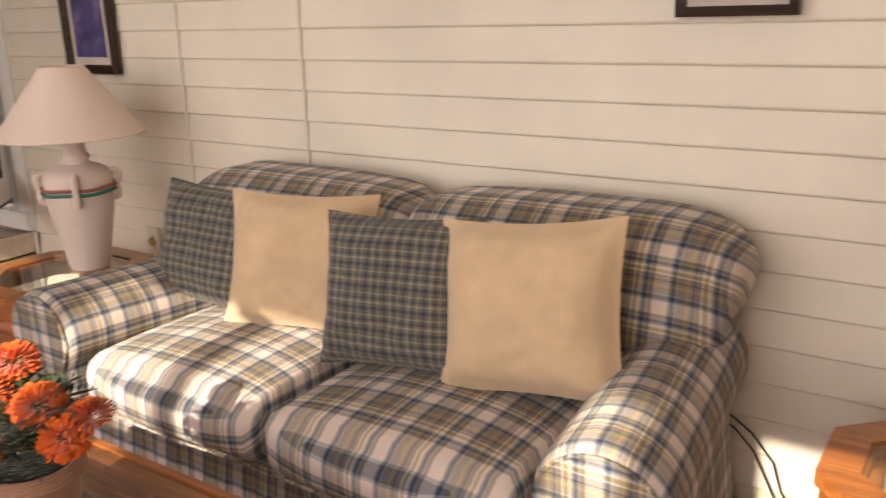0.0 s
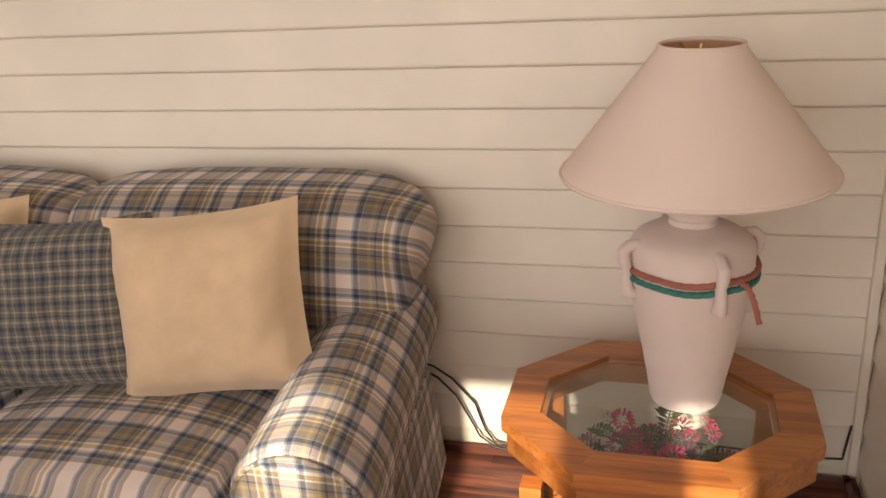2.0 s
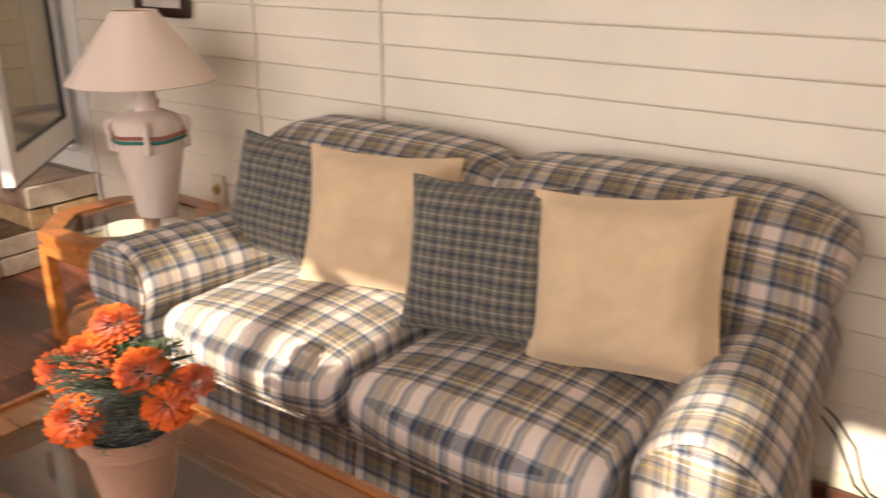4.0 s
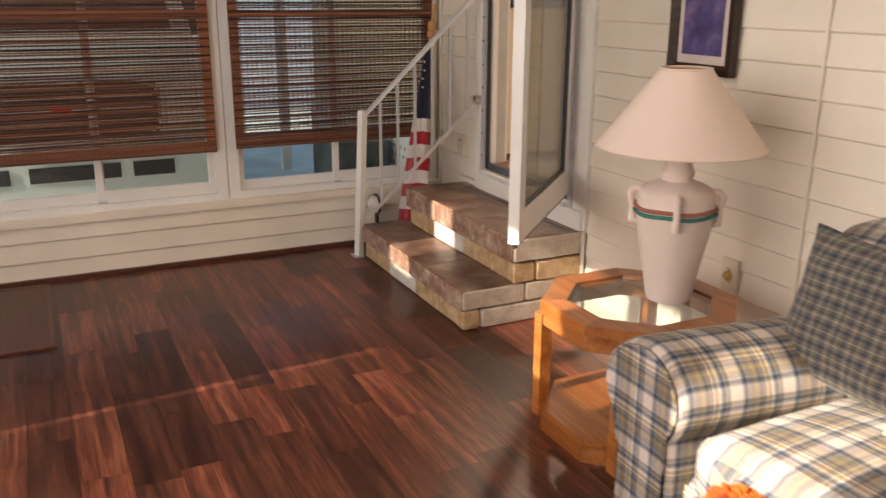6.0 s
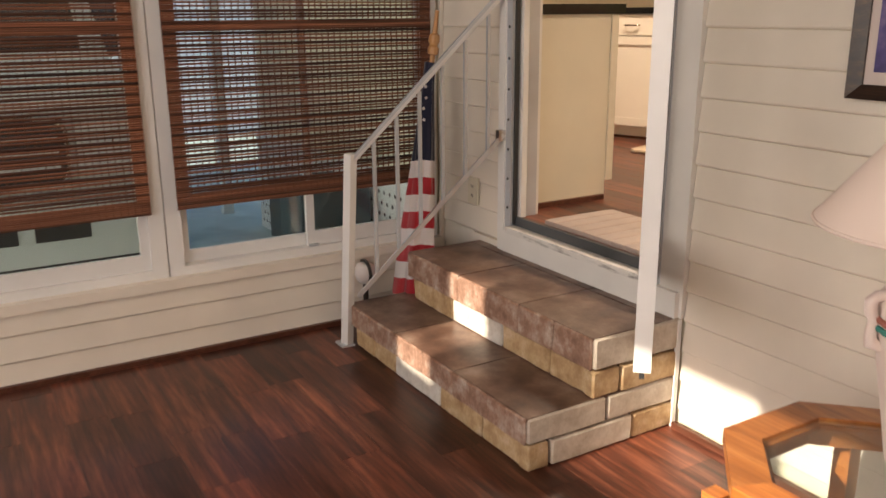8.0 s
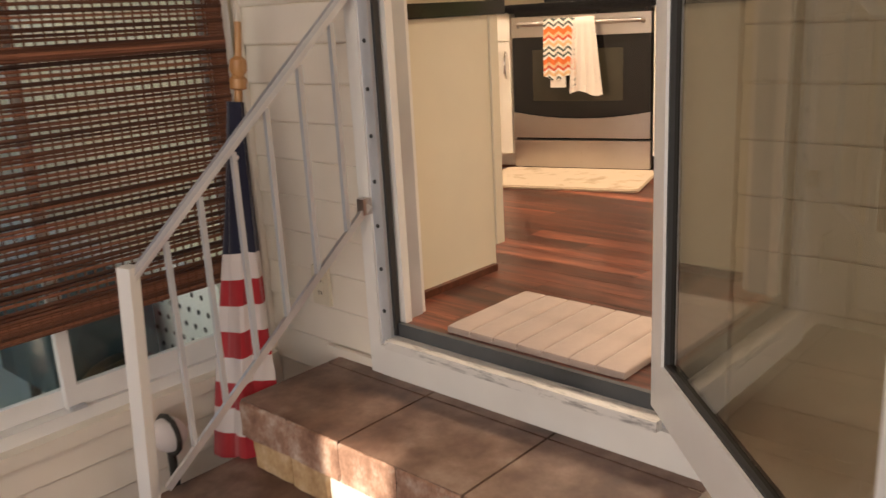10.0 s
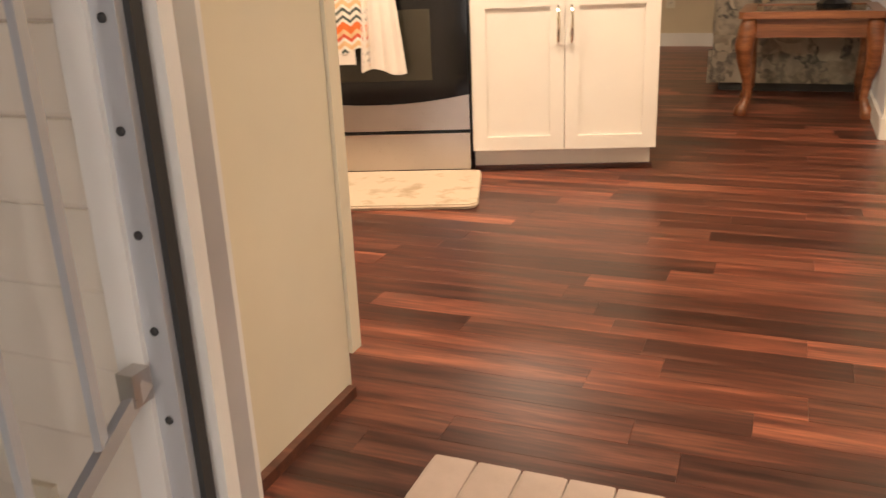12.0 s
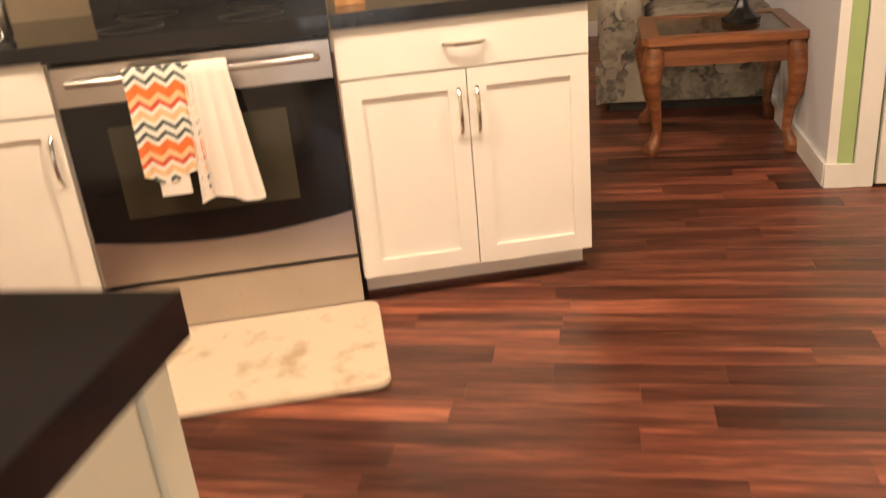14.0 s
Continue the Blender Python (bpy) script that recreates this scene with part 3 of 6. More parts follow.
for s in (-1, 1):
    bm, rows = arm_mesh(s)
    arm = part("armrest", bm, plaid_arm, sofa, "rolled plaid armrest", smooth=True, m=pose(s * 0.845, 0, 0))
    face = bmesh.new()
    prof = [(0.08, 0.05), (0.08, 0.30)]
    for i in range(19):
        a = radians(-38 + i * (256 / 18))
        prof.append((-0.02 + 0.124 * math.cos(a), 0.462 + 0.114 * math.sin(a)))
    prof += [(-0.09, 0.30), (-0.09, 0.05)]
    vs0 = [face.verts.new((-s * x, -0.437, z)) for x, z in prof]
    vs1 = [face.verts.new((-s * x, -0.42, z)) for x, z in prof]
    face.faces.new(vs0)
    for i in range(len(prof)):
        j = (i + 1) % len(prof)
        face.faces.new((vs0[i], vs0[j], vs1[j], vs1[i]))
    part("arm_panel", face, plaid_face, arm, "plaid front panel of the arm")
    part("piping", tube([(-s * x * 1.03, -0.436, z) for x, z in prof[1:-1]], 0.0055, 6), plaid_face, arm, "corded piping")
part("frame", box(-0.84, 0.84, -0.37, 0.37, 0.05, 0.28, 0.02), plaid_face, sofa, "plaid covered front rail")
for x0, x1 in ((-0.955, -0.004), (0.004, 0.955)):
    bm = bmesh.new()
    n = 48
    lo, hi = [], []
    for i in range(n + 1):
        x = x0 + (x1 - x0) * i / n
        w = 0.004 * math.sin(i * 1.9) + 0.006 * math.sin(i * 0.63)
        lo.append(bm.verts.new((x, -0.415 + w, 0.012)))
        hi.append(bm.verts.new((x, -0.382, 0.262)))
    for i in range(n):
        bm.faces.new((lo[i], lo[i + 1], hi[i + 1], hi[i]))
    r = bmesh.ops.extrude_face_region(bm, geom=bm.faces[:])
    bmesh.ops.translate(bm, vec=(0, 0.006, 0), verts=[v for v in r["geom"] if isinstance(v, bmesh.types.BMVert)])
    part("skirt", bm, plaid_face, sofa, "plaid skirt reaching the floor", smooth=True)
for s in (-1, 1):
    bm = bmesh.new()
    box_into(bm, 0, 0.008, -0.40, 0.385, 0.012, 0.30)
    for v in bm.verts:
        v.co.x = s * (v.co.x + 0.945 + (0.03 if v.co.z < 0.1 else 0) - 0.09 * (v.co.y + 0.4) / 0.8)
    part("skirt", bm, plaid_side, sofa, "plaid skirt reaching the floor")
for x in (-0.85, 0.85):
    for y in (-0.3, 0.3):
        part("leg", box(x - 0.03, x + 0.03, y - 0.03, y + 0.03, 0, 0.06), dark_under, sofa)


def pillow(name, label, w, h, t, m, mat, flange=0.0, seed=1):
    """A square stuffed cushion standing on its lower edge, face towards -y."""
    th = thing(name, label, "pillow", m)
    bm = bmesh.new()
    n = 30
    rim = 1 - 2 * flange / w
    grid = {}
    for side in (-1, 1):
        for i in range(n + 1):
            for j in range(n + 1):
                a, b = 2 * i / n - 1, 2 * j / n - 1
                edge = i in (0, n) or j in (0, n)
                if edge and side == 1:
                    grid[side, i, j] = grid[-1, i, j]
                    continue
                p, q = min(1.0, abs(a) / rim), min(1.0, abs(b) / rim)
                f = max(0.0, (1 - p ** 4) * (1 - q ** 4)) ** 0.55
                x = w / 2 * a * (1 - 0.08 * (1 - b * b) * abs(a))
                z = h / 2 * b * (1 - 0.08 * (1 - a * a) * abs(b))
                wr = 0.012 * noise.noise(Vector((a * 2.2 + seed, b * 2.2, seed * 3.1))) + 0.009 * abs(noise.noise(Vector((a * 3.1 + seed, b * 4.3 - a * 2.0, seed)))) + 0.004 * noise.noise(Vector((a * 6 + seed, b * 6, seed)))
                sag = 0.012 * (1 - b) * f
                grid[side, i, j] = bm.verts.new((x, side * (0.0035 + t / 2 * f + sag * 0.5) + wr * (0.3 + f), z + h / 2))
    for side in (-1, 1):
        for i in range(n):
            for j in range(n):
                q = [grid[side, i, j], grid[side, i + 1, j], grid[side, i + 1, j + 1], grid[side, i, j + 1]]
                bm.faces.new(q if side < 0 else q[::-1])
    part("cover", bm, mat, th, smooth=True)
    ring = []
    for a, b in [(-1 + 2 * i / n, -1) for i in range(n)] + [(1, -1 + 2 * i / n) for i in range(n)] + [(1 - 2 * i / n, 1) for i in range(n)] + [(-1, 1 - 2 * i / n) for i in range(n)]:
        x = w / 2 * a * (1 - 0.08 * (1 - b * b) * abs(a))
        z = h / 2 * b * (1 - 0.08 * (1 - a * a) * abs(b))
        wr = 0.011 * noise.noise(Vector((a * 2.2 + seed, b * 2.2, seed * 3.1)))
        ring.append((x * 1.0, wr * 0.3, z + h / 2))
    if flange:
        c = Vector((0, 0, h / 2))
        part("stitched_seam", tube([c + (Vector(p) - c) * rim + Vector((0, -0.003, 0)) for p in ring], 0.0026, 5, closed=True), mat, th, "stitched seam inside the flat edge", smooth=True)
    else:
        part("piping", tube(ring, 0.005, 6, closed=True), mat, th, "fringed seam")
    return th


pillow("throw_pillow", "square dark blue small-plaid pillow leaning on the sofa back", 0.42, 0.375, 0.15, pose(-2.34, 2.33, 0.462, -16, 3, 6), plaid_small, seed=1)
pillow("throw_pillow", "square tan suede pillow leaning on the sofa back", 0.47, 0.40, 0.15, pose(-1.944, 2.305, 0.462, -17, 0, 15), tan_suede, 0.014, seed=2)
pillow("throw_pillow", "square dark blue small-plaid pillow leaning on the sofa back", 0.43, 0.39, 0.15, pose(-1.535, 2.235, 0.462, -15, -1, 11), plaid_small, seed=3)
pillow("throw_pillow", "large square tan suede pillow leaning against the plaid sofa", 0.46, 0.415, 0.16, pose(-1.160, 2.235, 0.474, -16, -6, 5), tan_suede, 0.014, seed=4)

# octagonal oak end tables with glass tops
glass_table = clear_glass("bevelled_glass", (0.93, 0.97, 0.95))


def octagon(w, d, c):
    x, y = w / 2, d / 2
    return [(-x + c, -y), (x - c, -y), (x, -y + c), (x, y - c), (x - c, y), (-x + c, y), (-x, y - c), (-x, -y + c)]


def ring_prism(outer, inner, z0, z1):
    bm = bmesh.new()
    lay = [[bm.verts.new((x, y, z)) for x, y in o] for z in (z0, z1) for o in (outer, inner)]
    n = len(outer)
    for i in range(n):
        j = (i + 1) % n
        bm.faces.new((lay[0][i], lay[1][i], lay[1][j], lay[0][j]))
        bm.faces.new((lay[2][i], lay[2][j], lay[3][j], lay[3][i]))
        bm.faces.new((lay[0][i], lay[0][j], lay[2][j], lay[2][i]))
        bm.faces.new((lay[1][i], lay[3][i], lay[3][j], lay[1][j]))
    return bm


def end_table(label, w, d, c, m):
    """Octagonal table: mitred oak rim boards, bevelled glass, apron, four legs, lower shelf."""
    th = thing("end_table", label, "end table", m, group="octagonal end tables")
    H = 0.455
    o = octagon(w, d, c)
    i_ = octagon(w - 0.152, d - 0.152, c - 0.045)
    for q in range(8):
        r = (q + 1) % 8
        bm = prism([o[q], o[r], i_[r], i_[q]], H - 0.032, H)
        part("rim_board", bevelled(bm, 0.005, 2), oak, th)
    part("moulding", bevelled(ring_prism(octagon(w - 0.02, d - 0.02, c - 0.006), octagon(w - 0.09, d - 0.09, c - 0.03), H - 0.085, H - 0.034), 0.006, 2), oak, th, "moulded oak apron")
    lip = octagon(w - 0.154, d - 0.154, c - 0.0455)
    g = part("glass_top", bevelled(prism(lip, H - 0.014, H - 0.005), 0.003, 1), glass_table, th, "bevelled clear glass inset")
    g.visible_shadow = False
    part("glass_rail", ring_prism(octagon(w - 0.154, d - 0.154, c - 0.0455), octagon(w - 0.172, d - 0.172, c - 0.05), H - 0.024, H - 0.0145), oak, th)
    for sx in (-1, 1):
        for sy in (-1, 1):
            x, y = sx * (w / 2 - 0.075), sy * (d / 2 - 0.075)
            part("leg", bevelled(box(x - 0.021, x + 0.021, y - 0.021, y + 0.021, 0.0, H - 0.086), 0.005), oak, th)
    part("shelf", bevelled(prism(octagon(w - 0.03, d - 0.03, c - 0.01), 0.055, 0.078), 0.004), oak, th, "oak lower shelf")
    part("shelf_rail", bevelled(ring_prism(octagon(w - 0.028, d - 0.028, c - 0.01), octagon(w - 0.06, d - 0.06, c - 0.02), 0.0, 0.054), 0.003, 1), oak, th)
    return th


LT, RT = (-3.125, 2.345), (-0.253, 2.385)
end_table("honey oak octagonal end table with a glass top beside the steps", 0.58, 0.59, 0.17, pose(*LT, 0))
end_table("honey oak octagonal end table with a glass top in the corner", 0.615, 0.53, 0.165, pose(*RT, 0))

# table lamps: pink-white urns with coiled cords and a cone shade
urn_mat = suede("pink_white_plaster", (0.74, 0.62, 0.56), 0.05)
linen = paint("pink_linen_shade", (0.78, 0.64, 0.56), 0.85, 0.03, grain=500, bump=0.3)
# The lining's orange paints the light that shines through the linen.
lining_lit = paint("lit_orange_lining", (0.70, 0.45, 0.25), 0.8)
rope_rose = paint("rose_cord", (0.40, 0.15, 0.11), 0.85, 0.15)
rope_green = paint("green_cord", (0.05, 0.22, 0.18), 0.85, 0.15)
brass = paint("lamp_brass", (0.55, 0.38, 0.16), 0.35, metal=1.0)


def twisted(points, r, mat, parent, name, label=""):
    bm = bmesh.new()
    for ph in (0.0, math.pi * 2 / 3, math.pi * 4 / 3):
        pts = []
        for i, p in enumerate(points):
            a = ph + i * 0.9
            d = Vector(p) - Vector((0, 0, p[2]))
            d = d.normalized() if d.length else Vector((1, 0, 0))
            pts.append(Vector(p) + d * r * 0.45 * math.cos(a) + Vector((0, 0, r * 0.45 * math.sin(a))))
        tube_into(bm, pts, r * 0.62, 6)
    return part(name, bm, mat, parent, label, smooth=True)


def table_lamp(m, label, tilt, loose):
    th = thing("table_lamp", label, "table lamp", m, group="pair of urn lamps")
    body = [(0.0, 0.0), (0.068, 0.0), (0.072, 0.012), (0.08, 0.06), (0.093, 0.13), (0.107, 0.20), (0.117, 0.27), (0.119, 0.282), (0.117, 0.288), (0.122, 0.294), (0.122, 0.302), (0.118, 0.309), (0.120, 0.33), (0.117, 0.346), (0.107, 0.360), (0.085, 0.372), (0.062, 0.381), (0.047, 0.386), (0.044, 0.395), (0.05, 0.402), (0.05, 0.412), (0.044, 0.420), (0.040, 0.44), (0.041, 0.475), (0.046, 0.486), (0.03, 0.50), (0.0, 0.502)]
    part("urn", lathe(body, 56, cap=False), urn_mat, th, "pale pink plaster urn", smooth=True)
    for k in range(4):
        a = radians(tilt + 90 * k)
        bm = bmesh.new()
        c = [(0.106, 0.352), (0.128, 0.350), (0.138, 0.340), (0.137, 0.32), (0.130, 0.300), (0.132, 0.275), (0.130, 0.255), (0.110, 0.248)]
        pts = [(r * math.cos(a), r * math.sin(a), z) for r, z in c]
        tube_into(bm, pts, [0.010, 0.012, 0.013, 0.012, 0.010, 0.012, 0.014, 0.011], 10)
        part("handle", bm, urn_mat, th, smooth=True)
    for z, mat, nm in ((0.303, rope_rose, "rose cord"), (0.287, rope_green, "green cord")):
        pts = [(0.1235 * math.cos(radians(i * 4)), 0.1235 * math.sin(radians(i * 4)), z + 0.002 * math.sin(i * 0.35)) for i in range(91)]
        twisted(pts, 0.0065, mat, th, "cord", nm)
    a = radians(tilt + 20)
    tail = [((0.128 + 0.02 * t) * math.cos(a + 0.25 * t), (0.128 + 0.02 * t) * math.sin(a + 0.25 * t), 0.30 - 0.085 * t * t) for t in [i / 14 for i in range(15)]]
    if loose:
        twisted(tail, 0.0065, rope_rose, th, "cord_tail", "loose rose cord end")
    part("stem", lathe(((0.012, 0.41), (0.012, 0.66)), 14), brass, th)
    shade = bmesh.new()
    n = 64
    prof = [(0.251, 0.487), (0.252, 0.490), (0.0755, 0.720), (0.0745, 0.722), (0.0725, 0.720), (0.2485, 0.490), (0.248, 0.487)]
    rings = [[shade.verts.new((r * math.cos(2 * math.pi * i / n), r * math.sin(2 * math.pi * i / n), z)) for i in range(n)] for r, z in prof]
    for p, q in zip(rings, rings[1:] + rings[:1]):
        for i in range(n):
            shade.faces.new((p[i], p[(i + 1) % n], q[(i + 1) % n], q[i]))
    sh = part("shade", shade, linen, th, "wide cone shade of pale pink linen", smooth=True)
    for r, z in ((0.251, 0.489), (0.0745, 0.721)):
        part("trim_band", tube([(r * math.cos(2 * math.pi * i / n), r * math.sin(2 * math.pi * i / n), z) for i in range(n)], 0.004, 6, closed=True), linen, sh)
    part("lining", lathe(((0.2465, 0.4905), (0.0720, 0.7185)), 48, cap=False), lining_lit, sh, "shade lining coloured warm orange for light shining through", smooth=True)
    bm = bmesh.new()
    for k in range(3):
        tube_into(bm, [(0, 0, 0.69), (0.074 * math.cos(k * 2.09), 0.074 * math.sin(k * 2.09), 0.714)], 0.002, 6)
    part("spider", bm, brass, sh)
    part("finial", lathe(((0.003, 0.69), (0.008, 0.705), (0.004, 0.722)), 12), brass, th)
    return th


table_lamp(pose(-3.105, 2.44, 0.4505), "pale pink urn lamp with cord bands on an oak table", -38, False)
table_lamp(pose(-0.198, 2.43, 0.4505), "pale pink urn lamp with cord bands on the corner table", -67, True)

# pictures
frame_dark = wood("dark_gilt_frame", (0.012, 0.006, 0.004), (0.035, 0.016, 0.009), (0.10, 0.05, 0.02), 0.35, 2.0, "x")
mat_board = paint("pale_mat_board", (0.60, 0.52, 0.48), 0.8)


def art(name, a, b, c):
    k = Mat(name, 0.35)
    v = k.coords()
    k.colour(k.ramp(k.noise(v, 9.0, 5.0, 0.6), (0.3, a), (0.52, b), (0.72, c)))
    return k.m


def picture(label, x0, x1, z0, z1, paint_mat, lip=0.035):
    th = thing("framed_picture", label, "picture", pose((x0 + x1) / 2, WY - 0.034, z0), group="pictures on the siding")
    w, h = (x1 - x0) / 2, z1 - z0
    outer = [(-w, 0), (w, 0), (w, h), (-w, h)]
    for q in range(4):
        r = (q + 1) % 4
        inn = [(-w + lip, lip), (w - lip, lip), (w - lip, h - lip), (-w + lip, h - lip)]
        bm = bmesh.new()
        ring = [outer[q], outer[r], inn[r], inn[q]]
        f0 = [bm.verts.new((x, -0.008 if i < 2 else 0.004, z)) for i, (x, z) in enumerate(ring)]
        f1 = [bm.verts.new((x, 0.024, z)) for x, z in ring]
        bm.faces.new(f0)
        bm.faces.new(f1[::-1])
        for i in range(4):
            j = (i + 1) % 4
            bm.faces.new((f0[j], f0[i], f1[i], f1[j]))
        part("frame_side", bm, frame_dark, th)
    part("mat", box(-w + lip, w - lip, 0.010, 0.016, lip, h - lip), mat_board, th, "pale mat board")
    part("print", box(-w + lip + 0.025, w - lip - 0.025, 0.006, 0.0095, lip + 0.03, h - lip - 0.03), paint_mat, th, "blurred painted print")
    return th


picture("dark framed blue-violet print hung on the siding", -3.60, -3.285, 1.115, 1.60, art("violet_print", (0.03, 0.03, 0.09), (0.10, 0.08, 0.22), (0.28, 0.20, 0.33)))
picture("dark framed pink print hung above the sofa", -1.05, -0.765, 1.292, 1.70, art("pink_print", (0.55, 0.25, 0.2), (0.62, 0.36, 0.30), (0.66, 0.45, 0.36)), 0.024)

# sockets on the wall
ivory = paint("ivory_plastic", (0.72, 0.66, 0.52), 0.4)
slot = paint("slot_black", (0.03, 0.025, 0.02), 0.5)


def outlet(x, z, y, s=1.0, gold=False):
    th = thing("wall_outlet", "ivory plastic wall outlet plate on the siding", "outlet", pose(x, y, z))
    part("plate", bevelled(box(-0.036 * s, 0.036 * s, -0.007, 0.004, -0.058 * s, 0.058 * s), 0.003), ivory, th)
    for dz in (-0.02 * s, 0.02 * s):
        so = part("socket", bevelled(box(-0.014, 0.014, -0.0095, -0.0065, dz - 0.013, dz + 0.013), 0.003, 1), ivory, th)
        for dx in (-0.006, 0.006):
            part("slot", box(dx - 0.0015, dx + 0.0015, -0.0105, -0.009, dz - 0.006, dz + 0.006), slot, so)
    if gold:
        part("plug", blob(0.018, 3, 2, 0.15), brass, th, "brass coloured plug", m=pose(0, -0.015, 0.0))
    return th


outlet(-5.322, 0.58, WY - 0.004)
outlet(-5.302, 0.868, 9.196)
outlet(-3.215, 0.44, WY - 0.008, 1.0, True)

# cords
cord_black = paint("black_cord", (0.015, 0.015, 0.015), 0.5)
for nm, pts in (("black lamp cord hanging down behind the sofa arm", [(-0.93, 2.785, 0.275), (-0.894, 2.785, 0.267), (-0.839, 2.785, 0.239), (-0.789, 2.785, 0.187), (-0.75, 2.785, 0.109), (-0.728, 2.785, 0.062), (-0.68, 2.78, 0.032), (-0.50, 2.775, 0.028), (-0.3, 2.775, 0.027)]),
                ("second black cord looping down beside the sofa arm", [(-0.90, 2.79, 0.285), (-0.85, 2.79, 0.270), (-0.799, 2.79, 0.236), (-0.739, 2.79, 0.164), (-0.714, 2.79, 0.085), (-0.688, 2.785, 0.050), (-0.60, 2.78, 0.034), (-0.45, 2.785, 0.034)]),
                ("thin black cord running into the corner behind the table", [(-0.2, 2.79, 0.10), (0.0, 2.79, 0.09), (0.14, 2.785, 0.09), (0.195, 2.775, 0.10), (0.20, 2.77, 0.16), (0.205, 2.77, 0.20)])):
    fine = []
    for p, q in zip(pts, pts[1:]):
        for i in range(4):
            fine.append(Vector(p).lerp(Vector(q), i / 4))
    fine.append(Vector(pts[-1]))
    solid("power_cord", tube(fine, 0.003, 8), cord_black, nm, "cord", smooth=True)

# steps of tile and stone blocks
tile_mat = Mat("slate_tile", 0.4)
tv = tile_mat.coords(world=True)
tile_mat.colour(tile_mat.ramp(tile_mat.noise(tv, 5.0, 6.0, 0.62), (0.28, (0.045, 0.026, 0.02)), (0.45, (0.13, 0.07, 0.048)), (0.56, (0.20, 0.125, 0.09)), (0.72, (0.34, 0.25, 0.20))))
tile_mat.rough(tile_mat.math("MULTIPLY_ADD", tile_mat.noise(tv, 8.0, 3.0), 0.3, 0.25))
tile_mat.bump(tile_mat.noise(tv, 40.0, 4.0), 0.3, 0.002)
tile_mat = tile_mat.m
grout = paint("dark_grout", (0.045, 0.036, 0.03), 0.9)


def stone(name, a, b, c):
    k = Mat(name, 0.85)
    v = k.coords(world=True)
    k.colour(k.mix(k.ramp(k.noise(v, 90.0, 3.0), (0.4, 0.0), (0.8, 0.5)), k.ramp(k.noise(v, 14.0, 5.0, 0.65), (0.3, a), (0.5, b), (0.72, c)), a))
    k.bump(k.noise(v, 60.0, 5.0), 0.5, 0.003)
    return k.m


stone_tan = stone("tan_stone", (0.34, 0.20, 0.095), (0.52, 0.36, 0.19), (0.66, 0.50, 0.33))
stone_white = stone("white_stone", (0.52, 0.47, 0.40), (0.66, 0.61, 0.54), (0.76, 0.72, 0.66))
stone_grey = stone("grey_stone", (0.42, 0.34, 0.26), (0.56, 0.48, 0.39), (0.68, 0.61, 0.52))
stone_rust = stone("rust_tile_edge", (0.17, 0.09, 0.06), (0.34, 0.20, 0.14), (0.56, 0.46, 0.38))

def rough_block(x0, x1, y0, y1, z0, z1):
    """A cut stone with uneven faces and worn edges."""
    bm = box(x0, x1, y0, y1, z0, z1)
    long = [e for e in bm.edges if e.calc_length() > 0.05]
    bmesh.ops.subdivide_edges(bm, edges=long, cuts=3, use_grid_fill=True)
    bevelled(bm, 0.005, 1, 60)
    for v in bm.verts:
        v.co += 0.0028 * noise.noise_vector(v.co * 28.0)
    return bm


steps = thing("entrance_steps", "two wide steps of brown tile and pale stone blocks", "steps")
X1 = -4.11


def step(x0, y0, z0, z1, slab, top_cuts, riser, sides):
    st = part("step", box(x0 + 0.03, X1 - 0.012, y0 + 0.025, WY - 0.002, z0, z1 - 0.012), grout, steps, "grout core of the step")
    # top tiles
    for a, b in zip(top_cuts, top_cuts[1:]):
        for c, d in ((y0, y0 + 0.30), (y0 + 0.30, WY - 0.004)):
            part("tile", bevelled(box(a + 0.003, b - 0.003, c + 0.003, d - 0.003, z1 - 0.012, z1), 0.003, 1), tile_mat, st)
    # tile edge of the tread
    for a, b in zip(top_cuts, top_cuts[1:]):
        h = (a + b) / 2
        for c, d in ((a, h), (h, b)):
            part("edge_tile", rough_block(c + 0.0015, d - 0.0015, y0 - 0.006, y0 + 0.006, z1 - slab, z1 - 0.001), stone_rust, st, smooth=True)
    # riser blocks
    for a, b, mat in riser:
        part("stone_block", rough_block(a + 0.004, b - 0.004, y0 + 0.006 + random.uniform(0, 0.006), y0 + 0.05, z0 + 0.002, z1 - slab - 0.003), mat, st, smooth=True)
    # right side blocks: y0, y1, z0, z1
    for a, b, c, d, mat in sides:
        part("stone_block", rough_block(X1 - 0.04, X1 + 0.003 + random.uniform(0, 0.006), a + 0.004, b - 0.004, c + 0.003, d - 0.003), mat, st, smooth=True)


step(-5.335, 2.213, 0.0, 0.176, 0.088, (-5.335, -4.93, -4.52, X1),
     [(-5.30, -5.13, stone_tan), (-5.13, -4.95, stone_tan), (-4.95, -4.62, stone_white), (-4.62, -4.36, stone_tan), (-4.36, X1, stone_tan)],
     [(2.213, 2.30, 0.0, 0.088, stone_tan), (2.30, 2.63, 0.0, 0.088, stone_grey), (2.63, WY, 0.0, 0.088, stone_tan), (2.213, 2.52, 0.09, 0.176, stone_grey), (2.52, WY, 0.09, 0.176, stone_grey)])
